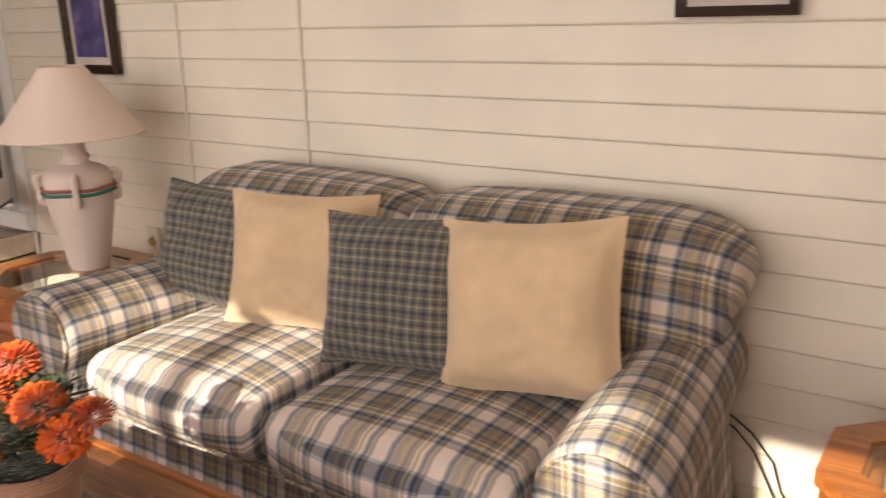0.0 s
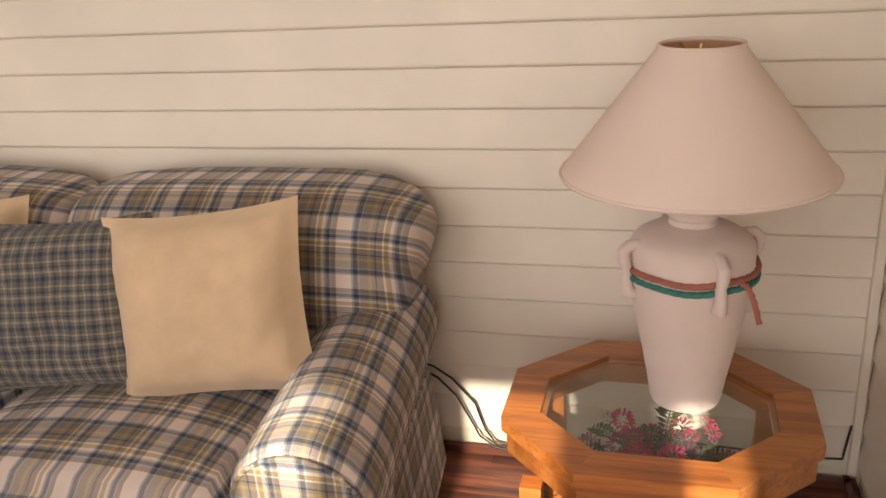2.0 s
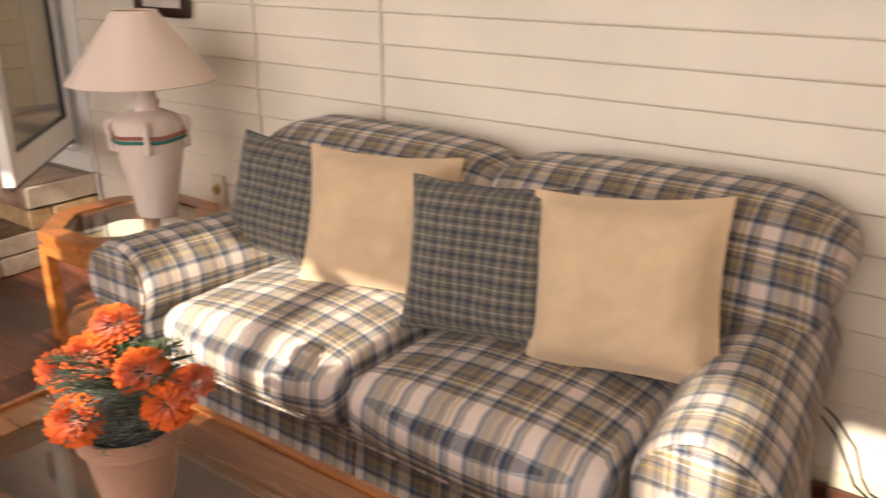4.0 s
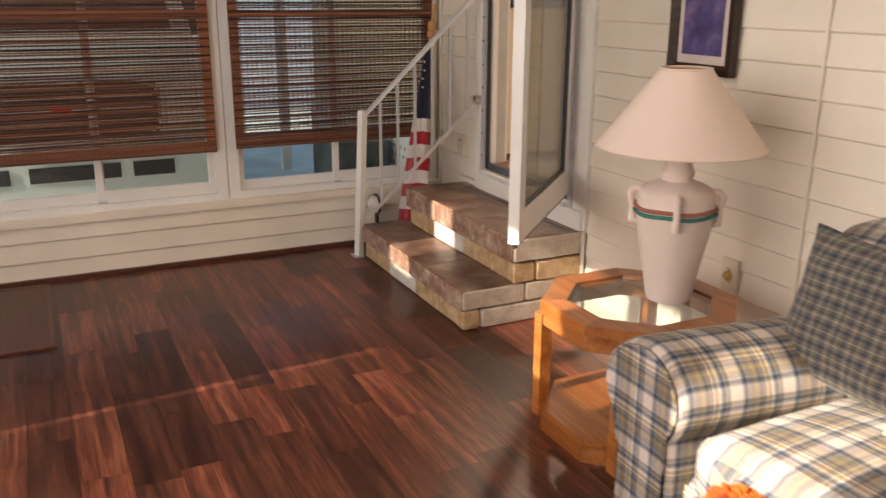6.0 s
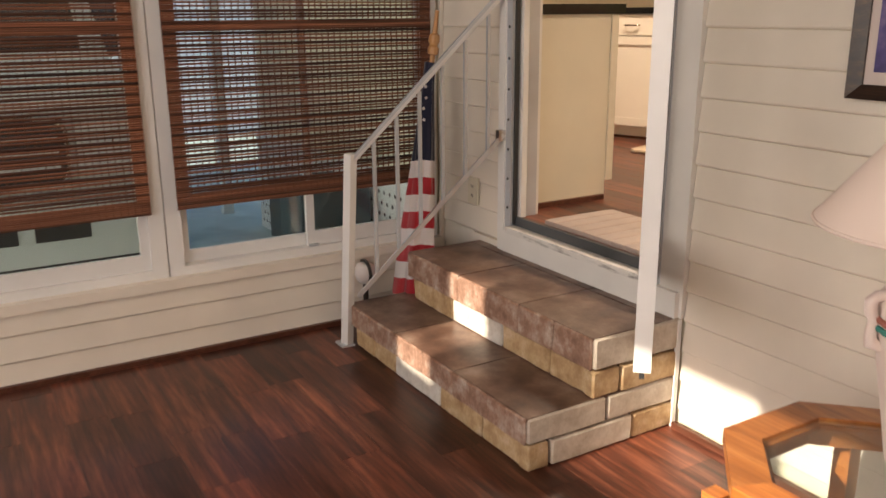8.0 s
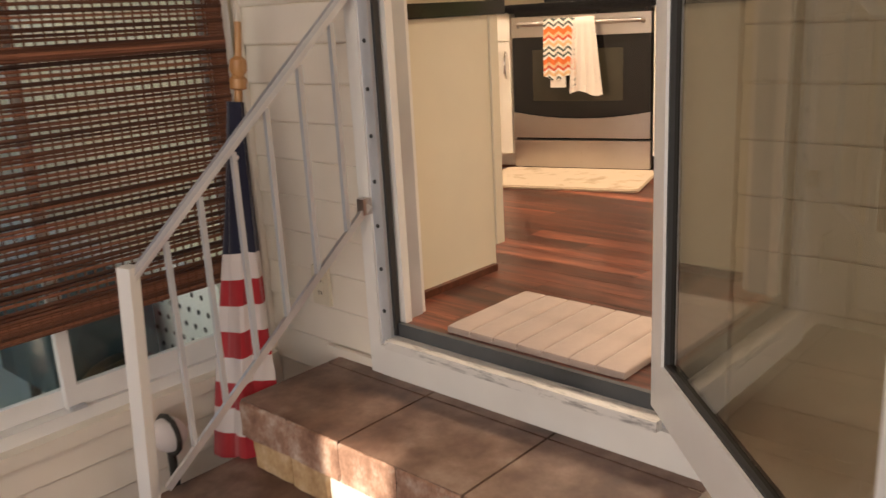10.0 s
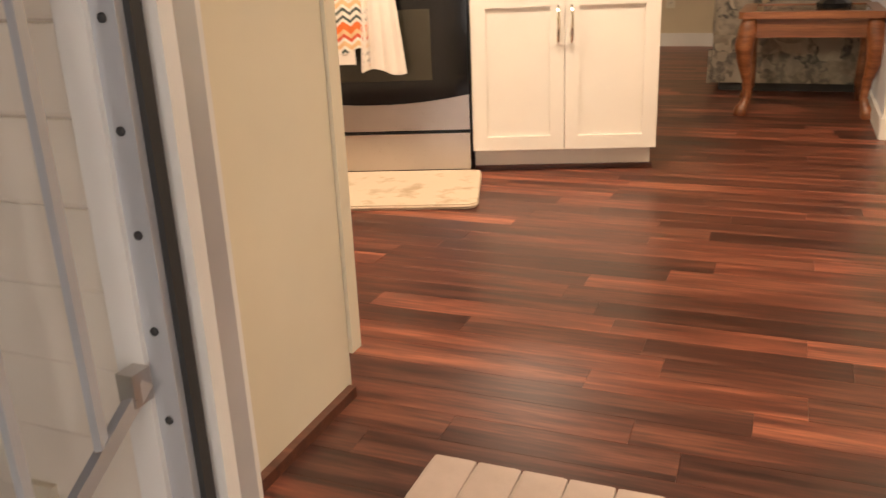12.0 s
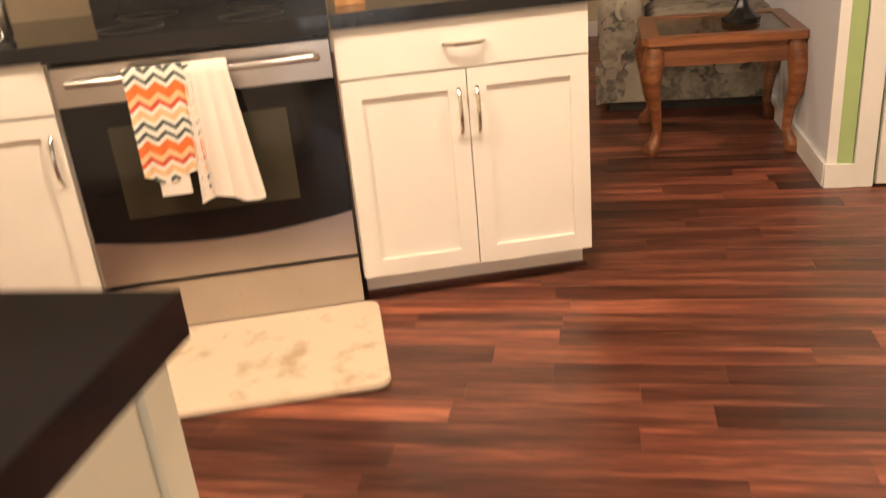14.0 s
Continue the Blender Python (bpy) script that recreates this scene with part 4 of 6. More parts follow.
step(-5.26, 2.455, 0.177, 0.376, 0.105, (-5.26, -4.87, -4.49, X1),
     [(-5.24, -5.08, stone_tan), (-5.08, -4.93, stone_tan), (-4.93, -4.60, stone_white), (-4.60, -4.33, stone_tan), (-4.33, X1, stone_tan)],
     [(2.455, 2.57, 0.177, 0.268, stone_tan), (2.57, WY, 0.177, 0.268, stone_tan), (2.455, WY, 0.272, 0.376, stone_grey)])
part("corner_bead", box(X1 + 0.001, X1 + 0.012, WY - 0.02, WY - 0.004, 0.0, 0.372), trim_white, steps, "white edge bead")

def flat_bar(p, q, w, h):
    d = (q - p)
    m = look((0, 0, 0), d)
    bm = bmesh.new()
    box_into(bm, -w / 2, w / 2, -h / 2, h / 2, -d.length, 0)
    bevelled(bm, 0.005)
    bm.transform(Matrix.Translation(p) @ m)
    return bm


# stair rail: white posts and balusters, metal hand rail
rail = thing("stair_railing", "white metal stair railing with bright handrail beside the steps", "railing")
P0, P1 = Vector((-5.272, 2.215, 0.0)), Vector((-5.062, 2.785, 0.0))
part("post", flat_bar(Vector((P0.x - 0.05, P0.y - 0.022, 0.006)), Vector((P0.x, P0.y, 0.80)), 0.036, 0.036), white_metal, rail)
part("base_plate", bevelled(box(P0.x - 0.095, P0.x - 0.02, P0.y - 0.055, P0.y - 0.0, 0.0, 0.008), 0.002, 1), alu, rail, "grey floor flange")


def rail_at(s, z):
    p = P0.lerp(P1, s)
    return Vector((p.x, p.y, z))


Z0, RISE = 0.22, 0.635
part("handrail", flat_bar(rail_at(-0.01, 0.758), rail_at(1.02, 0.758 + RISE * 1.03), 0.019, 0.021), galvanised, rail, "bright metal handrail")
part("rail_cap", flat_bar(rail_at(0.0, 0.773), rail_at(1.02, 0.773 + RISE * 1.03), 0.024, 0.011), alu, rail)
part("lower_rail", flat_bar(rail_at(0.02, Z0), rail_at(1.0, Z0 + RISE), 0.016, 0.017), galvanised, rail, "bright metal lower rail")
part("bracket", bevelled(box(-5.082, -5.058, 2.762, 2.792, 0.830, 0.872), 0.007), steel, rail, "grey wall bracket")
for i in range(1, 7):
    s = 0.150 + (i - 1) * 0.149
    p = rail_at(s, 0)
    zb, zt = Z0 + RISE * s, 0.748 + RISE * s
    part("baluster", bevelled(box(p.x - 0.0062, p.x + 0.0062, p.y - 0.0062, p.y + 0.0062, zb, zt), 0.002, 1), alu, rail)

# storm door standing open
hinge = Vector((-4.222, 2.776, 0.0))
door = thing("storm_door", "white storm door with a full glass pane, standing open", "door", pose(hinge.x, hinge.y, 0.53, 0, 0, math.degrees(math.atan2(2.165 - hinge.y, -3.612 - hinge.x))))
LW, LH = 0.88, 2.02
for a in ((0.0, 0.064, 0.0, LH), (LW - 0.075, LW, 0.0, LH), (0.064, LW - 0.075, 0.0, 0.11), (0.064, LW - 0.075, LH - 0.09, LH)):
    hw2 = 0.020 if a[1] == LW else 0.018
    part("stile" if a[3] - a[2] > 1 else "rail", bevelled(box(a[0], a[1], -hw2, hw2, a[2], a[3]), 0.004), white_metal, door)
g = part("pane", box(0.059, LW - 0.07, -0.003, 0.003, 0.105, LH - 0.085), clear_glass("storm_glass", (0.60, 0.57, 0.49)), door, "large clear glass pane")
g.visible_shadow = False
for a in ((0.064, 0.072, 0.11, LH - 0.09), (LW - 0.083, LW - 0.075, 0.11, LH - 0.09), (0.072, LW - 0.083, 0.11, 0.118)):
    part("gasket", box(a[0], a[1], -0.012, 0.012, a[2], a[3]), dark_rubber, door, "black glazing gasket")
part("handle", bevelled(box(LW - 0.05, LW - 0.025, -0.06, -0.020, 0.93, 1.05), 0.006), slot, door, "black door handle")
part("door_sweep", box(0.01, LW - 0.01, -0.006, 0.006, -0.02, 0.0), dark_rubber, door)
for z in (0.15, 1.0, 1.85):
    part("hinge", lathe(((0.008, z), (0.008, z + 0.09)), 10), alu, door, m=pose(0.0, 0.02, 0))

# flag leaning in the corner
red_cloth = suede("red_cloth", (0.42, 0.02, 0.03), 0.1)
white_cloth = suede("white_cloth", (0.74, 0.68, 0.66), 0.06)
navy_cloth = suede("navy_cloth", (0.012, 0.014, 0.035), 0.1)
pole_wood = wood("pole_wood", (0.36, 0.16, 0.05), (0.50, 0.26, 0.10), (0.60, 0.36, 0.17), 0.4, 1.0, "z", shift=False)
flag = thing("furled_flag", "furled red, white and navy flag leaning in the corner", "flag", pose(-5.435, 2.535, 0.0, -7.0, 0.5, 0))
part("pole", lathe(((0.011, 0.0), (0.011, 1.20), (0.009, 1.34)), 14), pole_wood, flag, smooth=True)
part("knob", lathe(((0.010, 1.16), (0.022, 1.165), (0.024, 1.19), (0.016, 1.20), (0.024, 1.215), (0.022, 1.24), (0.012, 1.25)), 18), pole_wood, flag, "turned wooden knob", smooth=True)


def cloth_band(z0, z1, mat, name, n=44):
    """One stripe of the furled cloth, gathered in soft folds that widen downwards."""
    bm = bmesh.new()
    rows = []
    for j in range(5):
        z = z0 + (z1 - z0) * j / 4
        t = max(0.0, (1.10 - z) / 1.0)
        w = 0.022 + 0.105 * t ** 1.15
        dpt = 0.02 + 0.05 * t
        row = []
        for i in range(n):
            a = 2 * math.pi * i / n
            f = 1 + 0.16 * math.sin(5 * a + 2.0 * z) + 0.07 * math.sin(9 * a - 5 * z)
            row.append(bm.verts.new((w * f * math.cos(a) + 0.06 * t, dpt * f * math.sin(a) - 0.01, z + 0.03 * math.cos(a) * t)))
        rows.append(row)
    for p, q in zip(rows, rows[1:]):
        for i in range(n):
            bm.faces.new((p[i], p[(i + 1) % n], q[(i + 1) % n], q[i]))
    bm.faces.new(rows[0][::-1])
    bm.faces.new(rows[-1])
    return part(name, bm, mat, flag, smooth=True)


cloth_band(0.72, 1.13, navy_cloth, "canton")
z = 0.72
for i in range(8):
    h = 0.072
    cloth_band(max(0.06, z - h), z, white_cloth if i % 2 == 0 else red_cloth, "stripe")
    z -= h
for i in range(7):
    part("star", blob(0.007, i, 1, 0.1), white_cloth, flag, m=pose(0.028 + 0.012 * (i % 2), -0.035, 0.76 + i * 0.045))

# little white ornament on the floor behind the post
orn = thing("garden_ornament", "small round white and dark ornament standing behind the railing post", "ornament", pose(-5.50, 2.37, 0.0))
part("stand", lathe(((0.04, 0.0), (0.035, 0.012), (0.012, 0.03), (0.012, 0.19)), 18), slot, orn)
part("ball", blob(0.05, 5, 3, 0.12), white_cloth, orn, "white ball", smooth=True, m=pose(0, 0, 0.235))
part("rim", tube([(0.055 * math.cos(a / 12 * 2 * math.pi), 0.0, 0.235 + 0.055 * math.sin(a / 12 * 2 * math.pi)) for a in range(12)], 0.008, 8, closed=True), slot, orn, "dark rim")

# bamboo blinds
def bamboo(name, a, b, c):
    k = Mat(name, 0.55)
    v = k.coords((60, 2.2, 60), shift=True)
    base = k.ramp(k.noise(v, 1.0, 4.0, 0.6), (0.3, a), (0.5, b), (0.72, c))
    r = k.node("ShaderNodeObjectInfo").outputs["Random"]
    k.colour(k.mix(1.0, base, k.ramp(r, (0.0, (0.35, 0.3, 0.3)), (0.25, (0.85, 0.85, 0.85)), (1.0, (1.25, 1.2, 1.15))), "MULTIPLY"))
    return k.m


reed = bamboo("brown_reed", (0.12, 0.045, 0.024), (0.21, 0.085, 0.046), (0.31, 0.14, 0.08))
reed_dark = bamboo("dark_reed", (0.035, 0.012, 0.007), (0.07, 0.026, 0.014), (0.12, 0.048, 0.026))
string = paint("brown_string", (0.16, 0.07, 0.035), 0.9)


def blind(y0, y1, zb, zt):
    th = thing("bamboo_blind", "brown woven bamboo roll-up blind, lowered most of the way", "blind", pose(WX + 0.034, y0, 0), group="bamboo blinds")
    w = y1 - y0
    meshes = []
    for r in (0.0040, 0.0046, 0.0052, 0.0060):
        bm = tube([(0, 0, 0), (0, w * 0.33, 0.0008), (0, w * 0.66, -0.0006), (0, w, 0.0004)], r, 6)
        meshes.append(mesh_of(bm, "slat", reed))
    thick = mesh_of(tube([(0, 0, 0), (0, w * 0.4, -0.0007), (0, w * 0.7, 0.0008), (0, w, 0.0)], 0.0062, 6), "slat", reed_dark)
    z = zb + 0.052
    rnd = random.Random(int(y0 * 100))
    count = 0
    while z < zt:
        tilt = rnd.uniform(-0.12, 0.12)
        count += 1
        piece("slat", thick if count % 3 == 0 else meshes[rnd.choice((0, 0, 1, 1, 2))], th, pose(0.002 if count % 3 == 0 else 0, 0, z, tilt, 0, 0))
        z += rnd.choice((0.0112, 0.0122, 0.0135)) + (0.0045 if count % 3 == 0 else 0.0)
    for i in range(7):
        piece("slat", meshes[0], th, pose(0, 0, zb + i * 0.0075))
    for i in range(5):
        piece("slat", meshes[1], th, pose(0.003, 0, 1.265 + i * 0.0075))
    n = int(w / 0.026)
    me_s = mesh_of(box(-0.0052, 0.0052, -0.0008, 0.0008, zb, zt), "cord", string)
    for i in range(n + 1):
        piece("warp_string", me_s, th, pose(0, 0.006 + (w - 0.012) * i / n, 0))
    for yy in (0.0, w - 0.05):
        ed = bmesh.new()
        zz = zb + 0.05
        while zz < zt:
            tube_into(ed, [(0.002, yy, zz), (0.002, yy + 0.05, zz)], 0.0042, 5)
            zz += 0.0082
        tagged(part("selvedge", ed, reed, th, "denser woven side edge"), kind="stuff")
    part("head_rail", bevelled(box(-0.015, 0.02, -0.004, w + 0.004, zt, zt + 0.04), 0.004), reed, th)
    return th


blind(-0.90, 0.29, 0.60, 2.1)
blind(0.365, 1.515, 0.592, 2.1)
blind(1.615, 2.745, 0.598, 2.1)
# Unseen blinds; slat gaps and one side slit chosen to shape floor sunlight.
for (a, b), edge, gap in zip(SWIN, (a_ - 0.03 if i_ != 1 else a_ + 0.076 for i_, (a_, b_) in enumerate(SWIN)), (0.0088, 0.0128, 0.0115, 0.0115)):
    th = thing("bamboo_blind", "unseen brown woven bamboo blind, its gaps set to shape the sun", "blind", pose(0, 0, 0), group="bamboo blinds")
    bm = bmesh.new()
    z = 0.40
    while z < 1.74:
        box_into(bm, edge, b + 0.03, SY + 0.012, SY + 0.016, z, z + 0.0075)
        z += gap
    tagged(part("slats", bm, reed, th), kind="stuff")

# Brown rim oak, with darker reflected patches put into its colour.
oak_dark = wood("reflect_dark_oak", (0.10, 0.035, 0.012), (0.26, 0.10, 0.03), (0.42, 0.18, 0.055), 0.28, 0.5, "x", sheen=0.4)
# coffee table with glass top, pot of marigolds
ct = thing("coffee_table", "honey oak coffee table with an inset glass top before the sofa", "coffee table", pose(-1.60, 1.335, 0))
CW, CD, CH = 1.30, 0.66, 0.42
def rounded(w, d, c):
    return octagon(w, d, c)
o, i_ = rounded(CW, CD, 0.05), rounded(CW - 0.22, CD - 0.22, 0.03)
for q in range(8):
    r = (q + 1) % 8
    part("rim_board", bevelled(prism([o[q], o[r], i_[r], i_[q]], CH - 0.04, CH - 0.007), 0.004, 2), oak_dark, ct)
part("edge_moulding", bevelled(ring_prism(rounded(CW + 0.012, CD + 0.012, 0.055), rounded(CW - 0.022, CD - 0.022, 0.046), CH - 0.034, CH), 0.006, 2), oak, ct, "raised honey oak edge")
g = part("glass_top", bevelled(prism(rounded(CW - 0.222, CD - 0.222, 0.0305), CH - 0.018, CH - 0.009), 0.003, 1), glass_table, ct, "clear glass inset")
g.visible_shadow = False
part("apron", bevelled(ring_prism(rounded(CW - 0.05, CD - 0.05, 0.04), rounded(CW - 0.10, CD - 0.10, 0.03), CH - 0.10, CH - 0.036), 0.004, 1), oak, ct, "oak apron")
for sx in (-1, 1):
    for sy in (-1, 1):
        x, y = sx * (CW / 2 - 0.08), sy * (CD / 2 - 0.08)
        part("leg", bevelled(box(x - 0.03, x + 0.03, y - 0.03, y + 0.03, 0, CH - 0.036), 0.008), oak, ct)

leaf_mat = suede("marigold_leaf", (0.045, 0.075, 0.025), 0.35)
petal = suede("orange_petal", (0.80, 0.14, 0.012), 0.25)
petal_pink = suede("pink_petal", (0.55, 0.03, 0.10), 0.25)
petal_mauve = suede("mauve_petal", (0.26, 0.03, 0.14), 0.25)
basket = suede("pink_clay", (0.38, 0.20, 0.125), 0.2)
soil = suede("dark_soil", (0.015, 0.012, 0.01), 0.3)


def ruffled(r, seed, count=210):
    """A pompon head: many small curled petals over a dome."""
    rnd = random.Random(seed)
    bm = bmesh.new()
    for i in range(count):
        zc = 1 - 1.35 * (i + 0.5) / count
        a = i * 2.39996 + rnd.uniform(-0.2, 0.2)
        rad = math.sqrt(max(0.0, 1 - zc * zc))
        d = Vector((rad * math.cos(a), rad * math.sin(a), zc * 0.8))
        side = Vector((-math.sin(a), math.cos(a), 0)) * r * rnd.uniform(0.075, 0.125)
        out = Vector((math.cos(a), math.sin(a), 0.2))
        base = d * r * 0.55
        mid = d * r * 0.85 + out * r * 0.04
        tip = d * r * rnd.uniform(0.95, 1.12) + out * r * rnd.uniform(0.02, 0.14)
        v = [bm.verts.new(p) for p in (base - side * 0.4, base + side * 0.4, mid + side, mid - side, tip + side * 0.9, tip + out * r * 0.05, tip - side * 0.9)]
        bm.faces.new((v[0], v[1], v[2], v[3]))
        bm.faces.new((v[3], v[2], v[4], v[5], v[6]))
    return bm


def fern(rnd, root, way, length, width):
    """A feathered leaf: leaflets on both sides of a rib."""
    bm = bmesh.new()
    way = Vector(way).normalized()
    side = way.cross(Vector((0, 0, 1))).normalized()
    pts = [Vector(root) + way * length * t + Vector((0, 0, -length * 0.35 * t * t)) for t in [i / 8 for i in range(9)]]
    tube_into(bm, pts, 0.0016, 5)
    for i, p in enumerate(pts[1:]):
        w = width * (1 - abs(i / 7 - 0.45) * 1.1)
        for s in (-1, 1):
            e = p + side * s * w + way * w * 0.5 + Vector((0, 0, rnd.uniform(-0.2, 0.25) * w))
            m1 = p.lerp(e, 0.5) + way * 0.22 * w
            m2 = p.lerp(e, 0.5) - way * 0.22 * w
            bm.faces.new([bm.verts.new(q) for q in (p, m1, e, m2)])
    return bm


pot = thing("flower_pot", "woven clay-pink pot of orange marigolds on the glass coffee table", "potted plant", pose(-1.725, 1.395, CH - 0.0085))
part("pot", lathe(((0.0, 0.0), (0.060, 0.0), (0.066, 0.02), (0.076, 0.07), (0.086, 0.128), (0.091, 0.13), (0.092, 0.158), (0.088, 0.161), (0.080, 0.157), (0.079, 0.142), (0.0, 0.141)), 40, cap=False), basket, pot, smooth=True)
wb = bmesh.new()
for k in range(5):
    tube_into(wb, [(0.0925 * math.cos(i / 36 * 2 * math.pi), 0.0925 * math.sin(i / 36 * 2 * math.pi), 0.132 + k * 0.0055 + 0.001 * math.sin(i * 2.1 + k * 3.14)) for i in range(36)], 0.0028, 5, closed=True)
part("woven_band", wb, basket, pot, "woven rim", smooth=True)
part("soil", lathe(((0.079, 0.142), (0.05, 0.147), (0.0, 0.15)), 24, cap=False), soil, pot)
rnd = random.Random(7)
heads = [(-0.078, 0.045, 0.278, 0.045), (-0.07, -0.015, 0.242, 0.046), (0.035, 0.015, 0.232, 0.046), (0.115, 0.055, 0.21, 0.045), (0.105, 0.015, 0.19, 0.044), (-0.125, -0.04, 0.205, 0.044), (0.0, -0.095, 0.175, 0.047)]
for i, (x, y, z, r) in enumerate(heads):
    z += 0.035
    # heads face the room, turned to the light
    lean = pose(0, 0, 0, rnd.uniform(5, 40), rnd.uniform(-5, 45), rnd.uniform(-40, 40))
    m = Matrix.Translation((x * 1.02, y * 1.02, z)) @ lean
    fl = part("marigold_head", ruffled(r * 0.92, i), petal, pot, "ruffled orange flower head", m=m)
    part("stalk", tube([(x * 0.2, y * 0.2, 0.14), (x * 0.7, y * 0.7, 0.5 * z + 0.05), (x, y, z)], 0.0025, 6), leaf_mat, pot)
for i in range(90):
    a = rnd.uniform(0, 2 * math.pi)
    h = rnd.uniform(0.15, 0.28)
    part("leaf", fern(rnd, (0.025 * math.cos(a), 0.025 * math.sin(a), h), (math.cos(a), math.sin(a), rnd.uniform(0.2, 1.0)), rnd.uniform(0.08, 0.13), 0.034), leaf_mat, pot)

# silk flowers under the glass of the corner table
bq = thing("silk_flowers", "pink and mauve silk flowers on the corner table's lower shelf", "flowers", pose(-0.25, 2.33, 0.0785))
part("vase", lathe(((0.0, 0.0), (0.06, 0.0), (0.085, 0.06), (0.075, 0.12), (0.068, 0.12), (0.07, 0.1), (0.0, 0.1)), 28, cap=False), slot, bq, "dark bowl", smooth=True)
for i in range(34):
    a = rnd.uniform(0, 2 * math.pi)
    d = 0.19 * math.sqrt(rnd.random())
    x, y, z = d * math.cos(a) * 1.15, d * math.sin(a) * 0.75, rnd.uniform(0.28, 0.345) - d * 0.25
    part("blossom", ruffled(rnd.uniform(0.016, 0.026), 50 + i, 36), petal_pink if i % 3 else petal_mauve, bq, m=Matrix.Translation((x, y, z)) @ pose(0, 0, 0, rnd.uniform(-40, 40), rnd.uniform(-40, 40), 0))
for i in range(90):
    a = rnd.uniform(0, 2 * math.pi)
    q = rnd.uniform(0.02, 0.11)
    part("leaf", fern(rnd, (q * math.cos(a), q * 0.8 * math.sin(a), rnd.uniform(0.13, 0.28)), (math.cos(a), math.sin(a), rnd.uniform(0.1, 0.8)), rnd.uniform(0.07, 0.11), 0.034), leaf_mat, bq)

# mat by the window wall
dm = thing("door_mat", "plain dark brown mat lying along the window wall", "mat", pose(-5.07, 0.23, 0.001))
part("mat_body", bevelled(box(-0.42, 0.42, -0.41, 0.41, 0.0, 0.008), 0.003, 1), base_brown, dm)
part("mat_edge", ring_prism([(-0.425, -0.415), (0.425, -0.415), (0.425, 0.415), (-0.425, 0.415)], [(-0.405, -0.395), (0.405, -0.395), (0.405, 0.395), (-0.405, 0.395)], 0.0, 0.010), base_brown, dm, "bound dark edge")

# kitchen
def shaker(parent, name, x0, x1, z0, z1, y=-0.0, rail=0.05):
    """A framed door or drawer front at y, facing -y: a flat field behind four rails."""
    d = part(name, bevelled(box(x0, x1, y - 0.010, y, z0, z1), 0.0015, 1), cabinet_white, parent)
    for a in ((x0, x0 + rail, z0, z1), (x1 - rail, x1, z0, z1), (x0 + rail, x1 - rail, z0, z0 + rail), (x0 + rail, x1 - rail, z1 - rail, z1)):
        part("rail", bevelled(box(a[0], a[1], y - 0.019, y - 0.0105, a[2], a[3]), 0.002, 1), cabinet_white, d)
    return d


def bar_handle(parent, p, q):
    """A bowed flat bar pull between two points of the front."""
    p, q = Vector(p), Vector(q)
    pts = []
    for i in range(11):
        t = i / 10
        pts.append(p.lerp(q, t) + Vector((0, -0.024 * math.sin(math.pi * min(1, max(0, t))) ** 0.5 - 0.004, 0)))
    return part("handle", tube(pts, 0.0055, 8), chrome, parent, "bright nickel pull", smooth=True)


chrome = paint("nickel", (0.70, 0.68, 0.64), 0.16, 0.05, metal=1.0)
R = pose(-5.462, 5.03, K, 0, 0, 17.5)


def base_cabinet(label, w, m, doors, handles):
    th = thing("base_cabinet", label, "cabinet", m)
    part("body", bevelled(box(0.0, w, 0.0, 0.56, 0.083, 0.787), 0.002, 1), cabinet_white, th)
    part("toe_kick", box(0.005, w - 0.012, 0.06, 0.55, 0.0, 0.083), cabinet_white, th, "recessed toe kick")
    part("shoe_moulding", bevelled(box(0.005, w - 0.005, 0.047, 0.06, 0.0, 0.014), 0.004, 1), base_brown, th, "brown floor moulding")
    dr = part("drawer", bevelled(box(0.004, w - 0.004, -0.019, -0.0005, 0.655, 0.780), 0.002, 1), cabinet_white, th)
    bar_handle(dr, (w / 2 - 0.055, -0.019, 0.717), (w / 2 + 0.055, -0.019, 0.717))
    for k in range(doors):
        a, b = 0.004 + k * (w - 0.008) / doors, 0.004 + (k + 1) * (w - 0.008) / doors
        d = shaker(th, "door", a + 0.0015, b - 0.0015, 0.088, 0.648)
        x = b - 0.024 if handles[k] else a + 0.024
        bar_handle(d, (x, -0.019, 0.47), (x, -0.019, 0.60))
    return th


base_cabinet("white shaker base cabinet with two doors and a drawer", 0.672, R, 2, (True, False))
base_cabinet("white shaker base cabinet beside the stove", 0.60, R @ pose(-1.305, 0, 0), 1, (True,))
ctr = thing("worktop", "polished black stone worktop beside the stove", "worktop", R)
part("slab", bevelled(box(0.0, 0.69, -0.035, 0.57, 0.788, 0.824), 0.012, 3), black_stone, ctr)
part("slab", bevelled(box(-1.40, -0.703, -0.035, 0.57, 0.788, 0.824), 0.012, 3), black_stone, ctr)
# wooden board and bowl-like dark things on the worktop
solid("cutting_board", bevelled(box(0.02, 0.10, 0.12, 0.40, 0.8245, 0.845), 0.004), pole_wood, "small pale wooden board on the worktop", "cutting board", m=R)
jar = thing("steel_canister", "small polished steel canister on the dark worktop", "canister", R @ pose(-0.86, 0.16, 0.8245))
part("can", lathe(((0.04, 0.0), (0.045, 0.01), (0.045, 0.11), (0.04, 0.12)), 24), chrome, jar, smooth=True)
part("lid", lathe(((0.046, 0.121), (0.046, 0.135), (0.012, 0.142), (0.012, 0.155)), 24), chrome, jar)

# range
black_glass = paint("black_oven_glass", (0.008, 0.008, 0.009), 0.08, 0.3, bump=0.0)
black_enamel = paint("black_enamel", (0.012, 0.012, 0.013), 0.25, 0.2)
oven_glass = paint("oven_window", (0.045, 0.04, 0.027), 0.07, 0.2, bump=0.0)
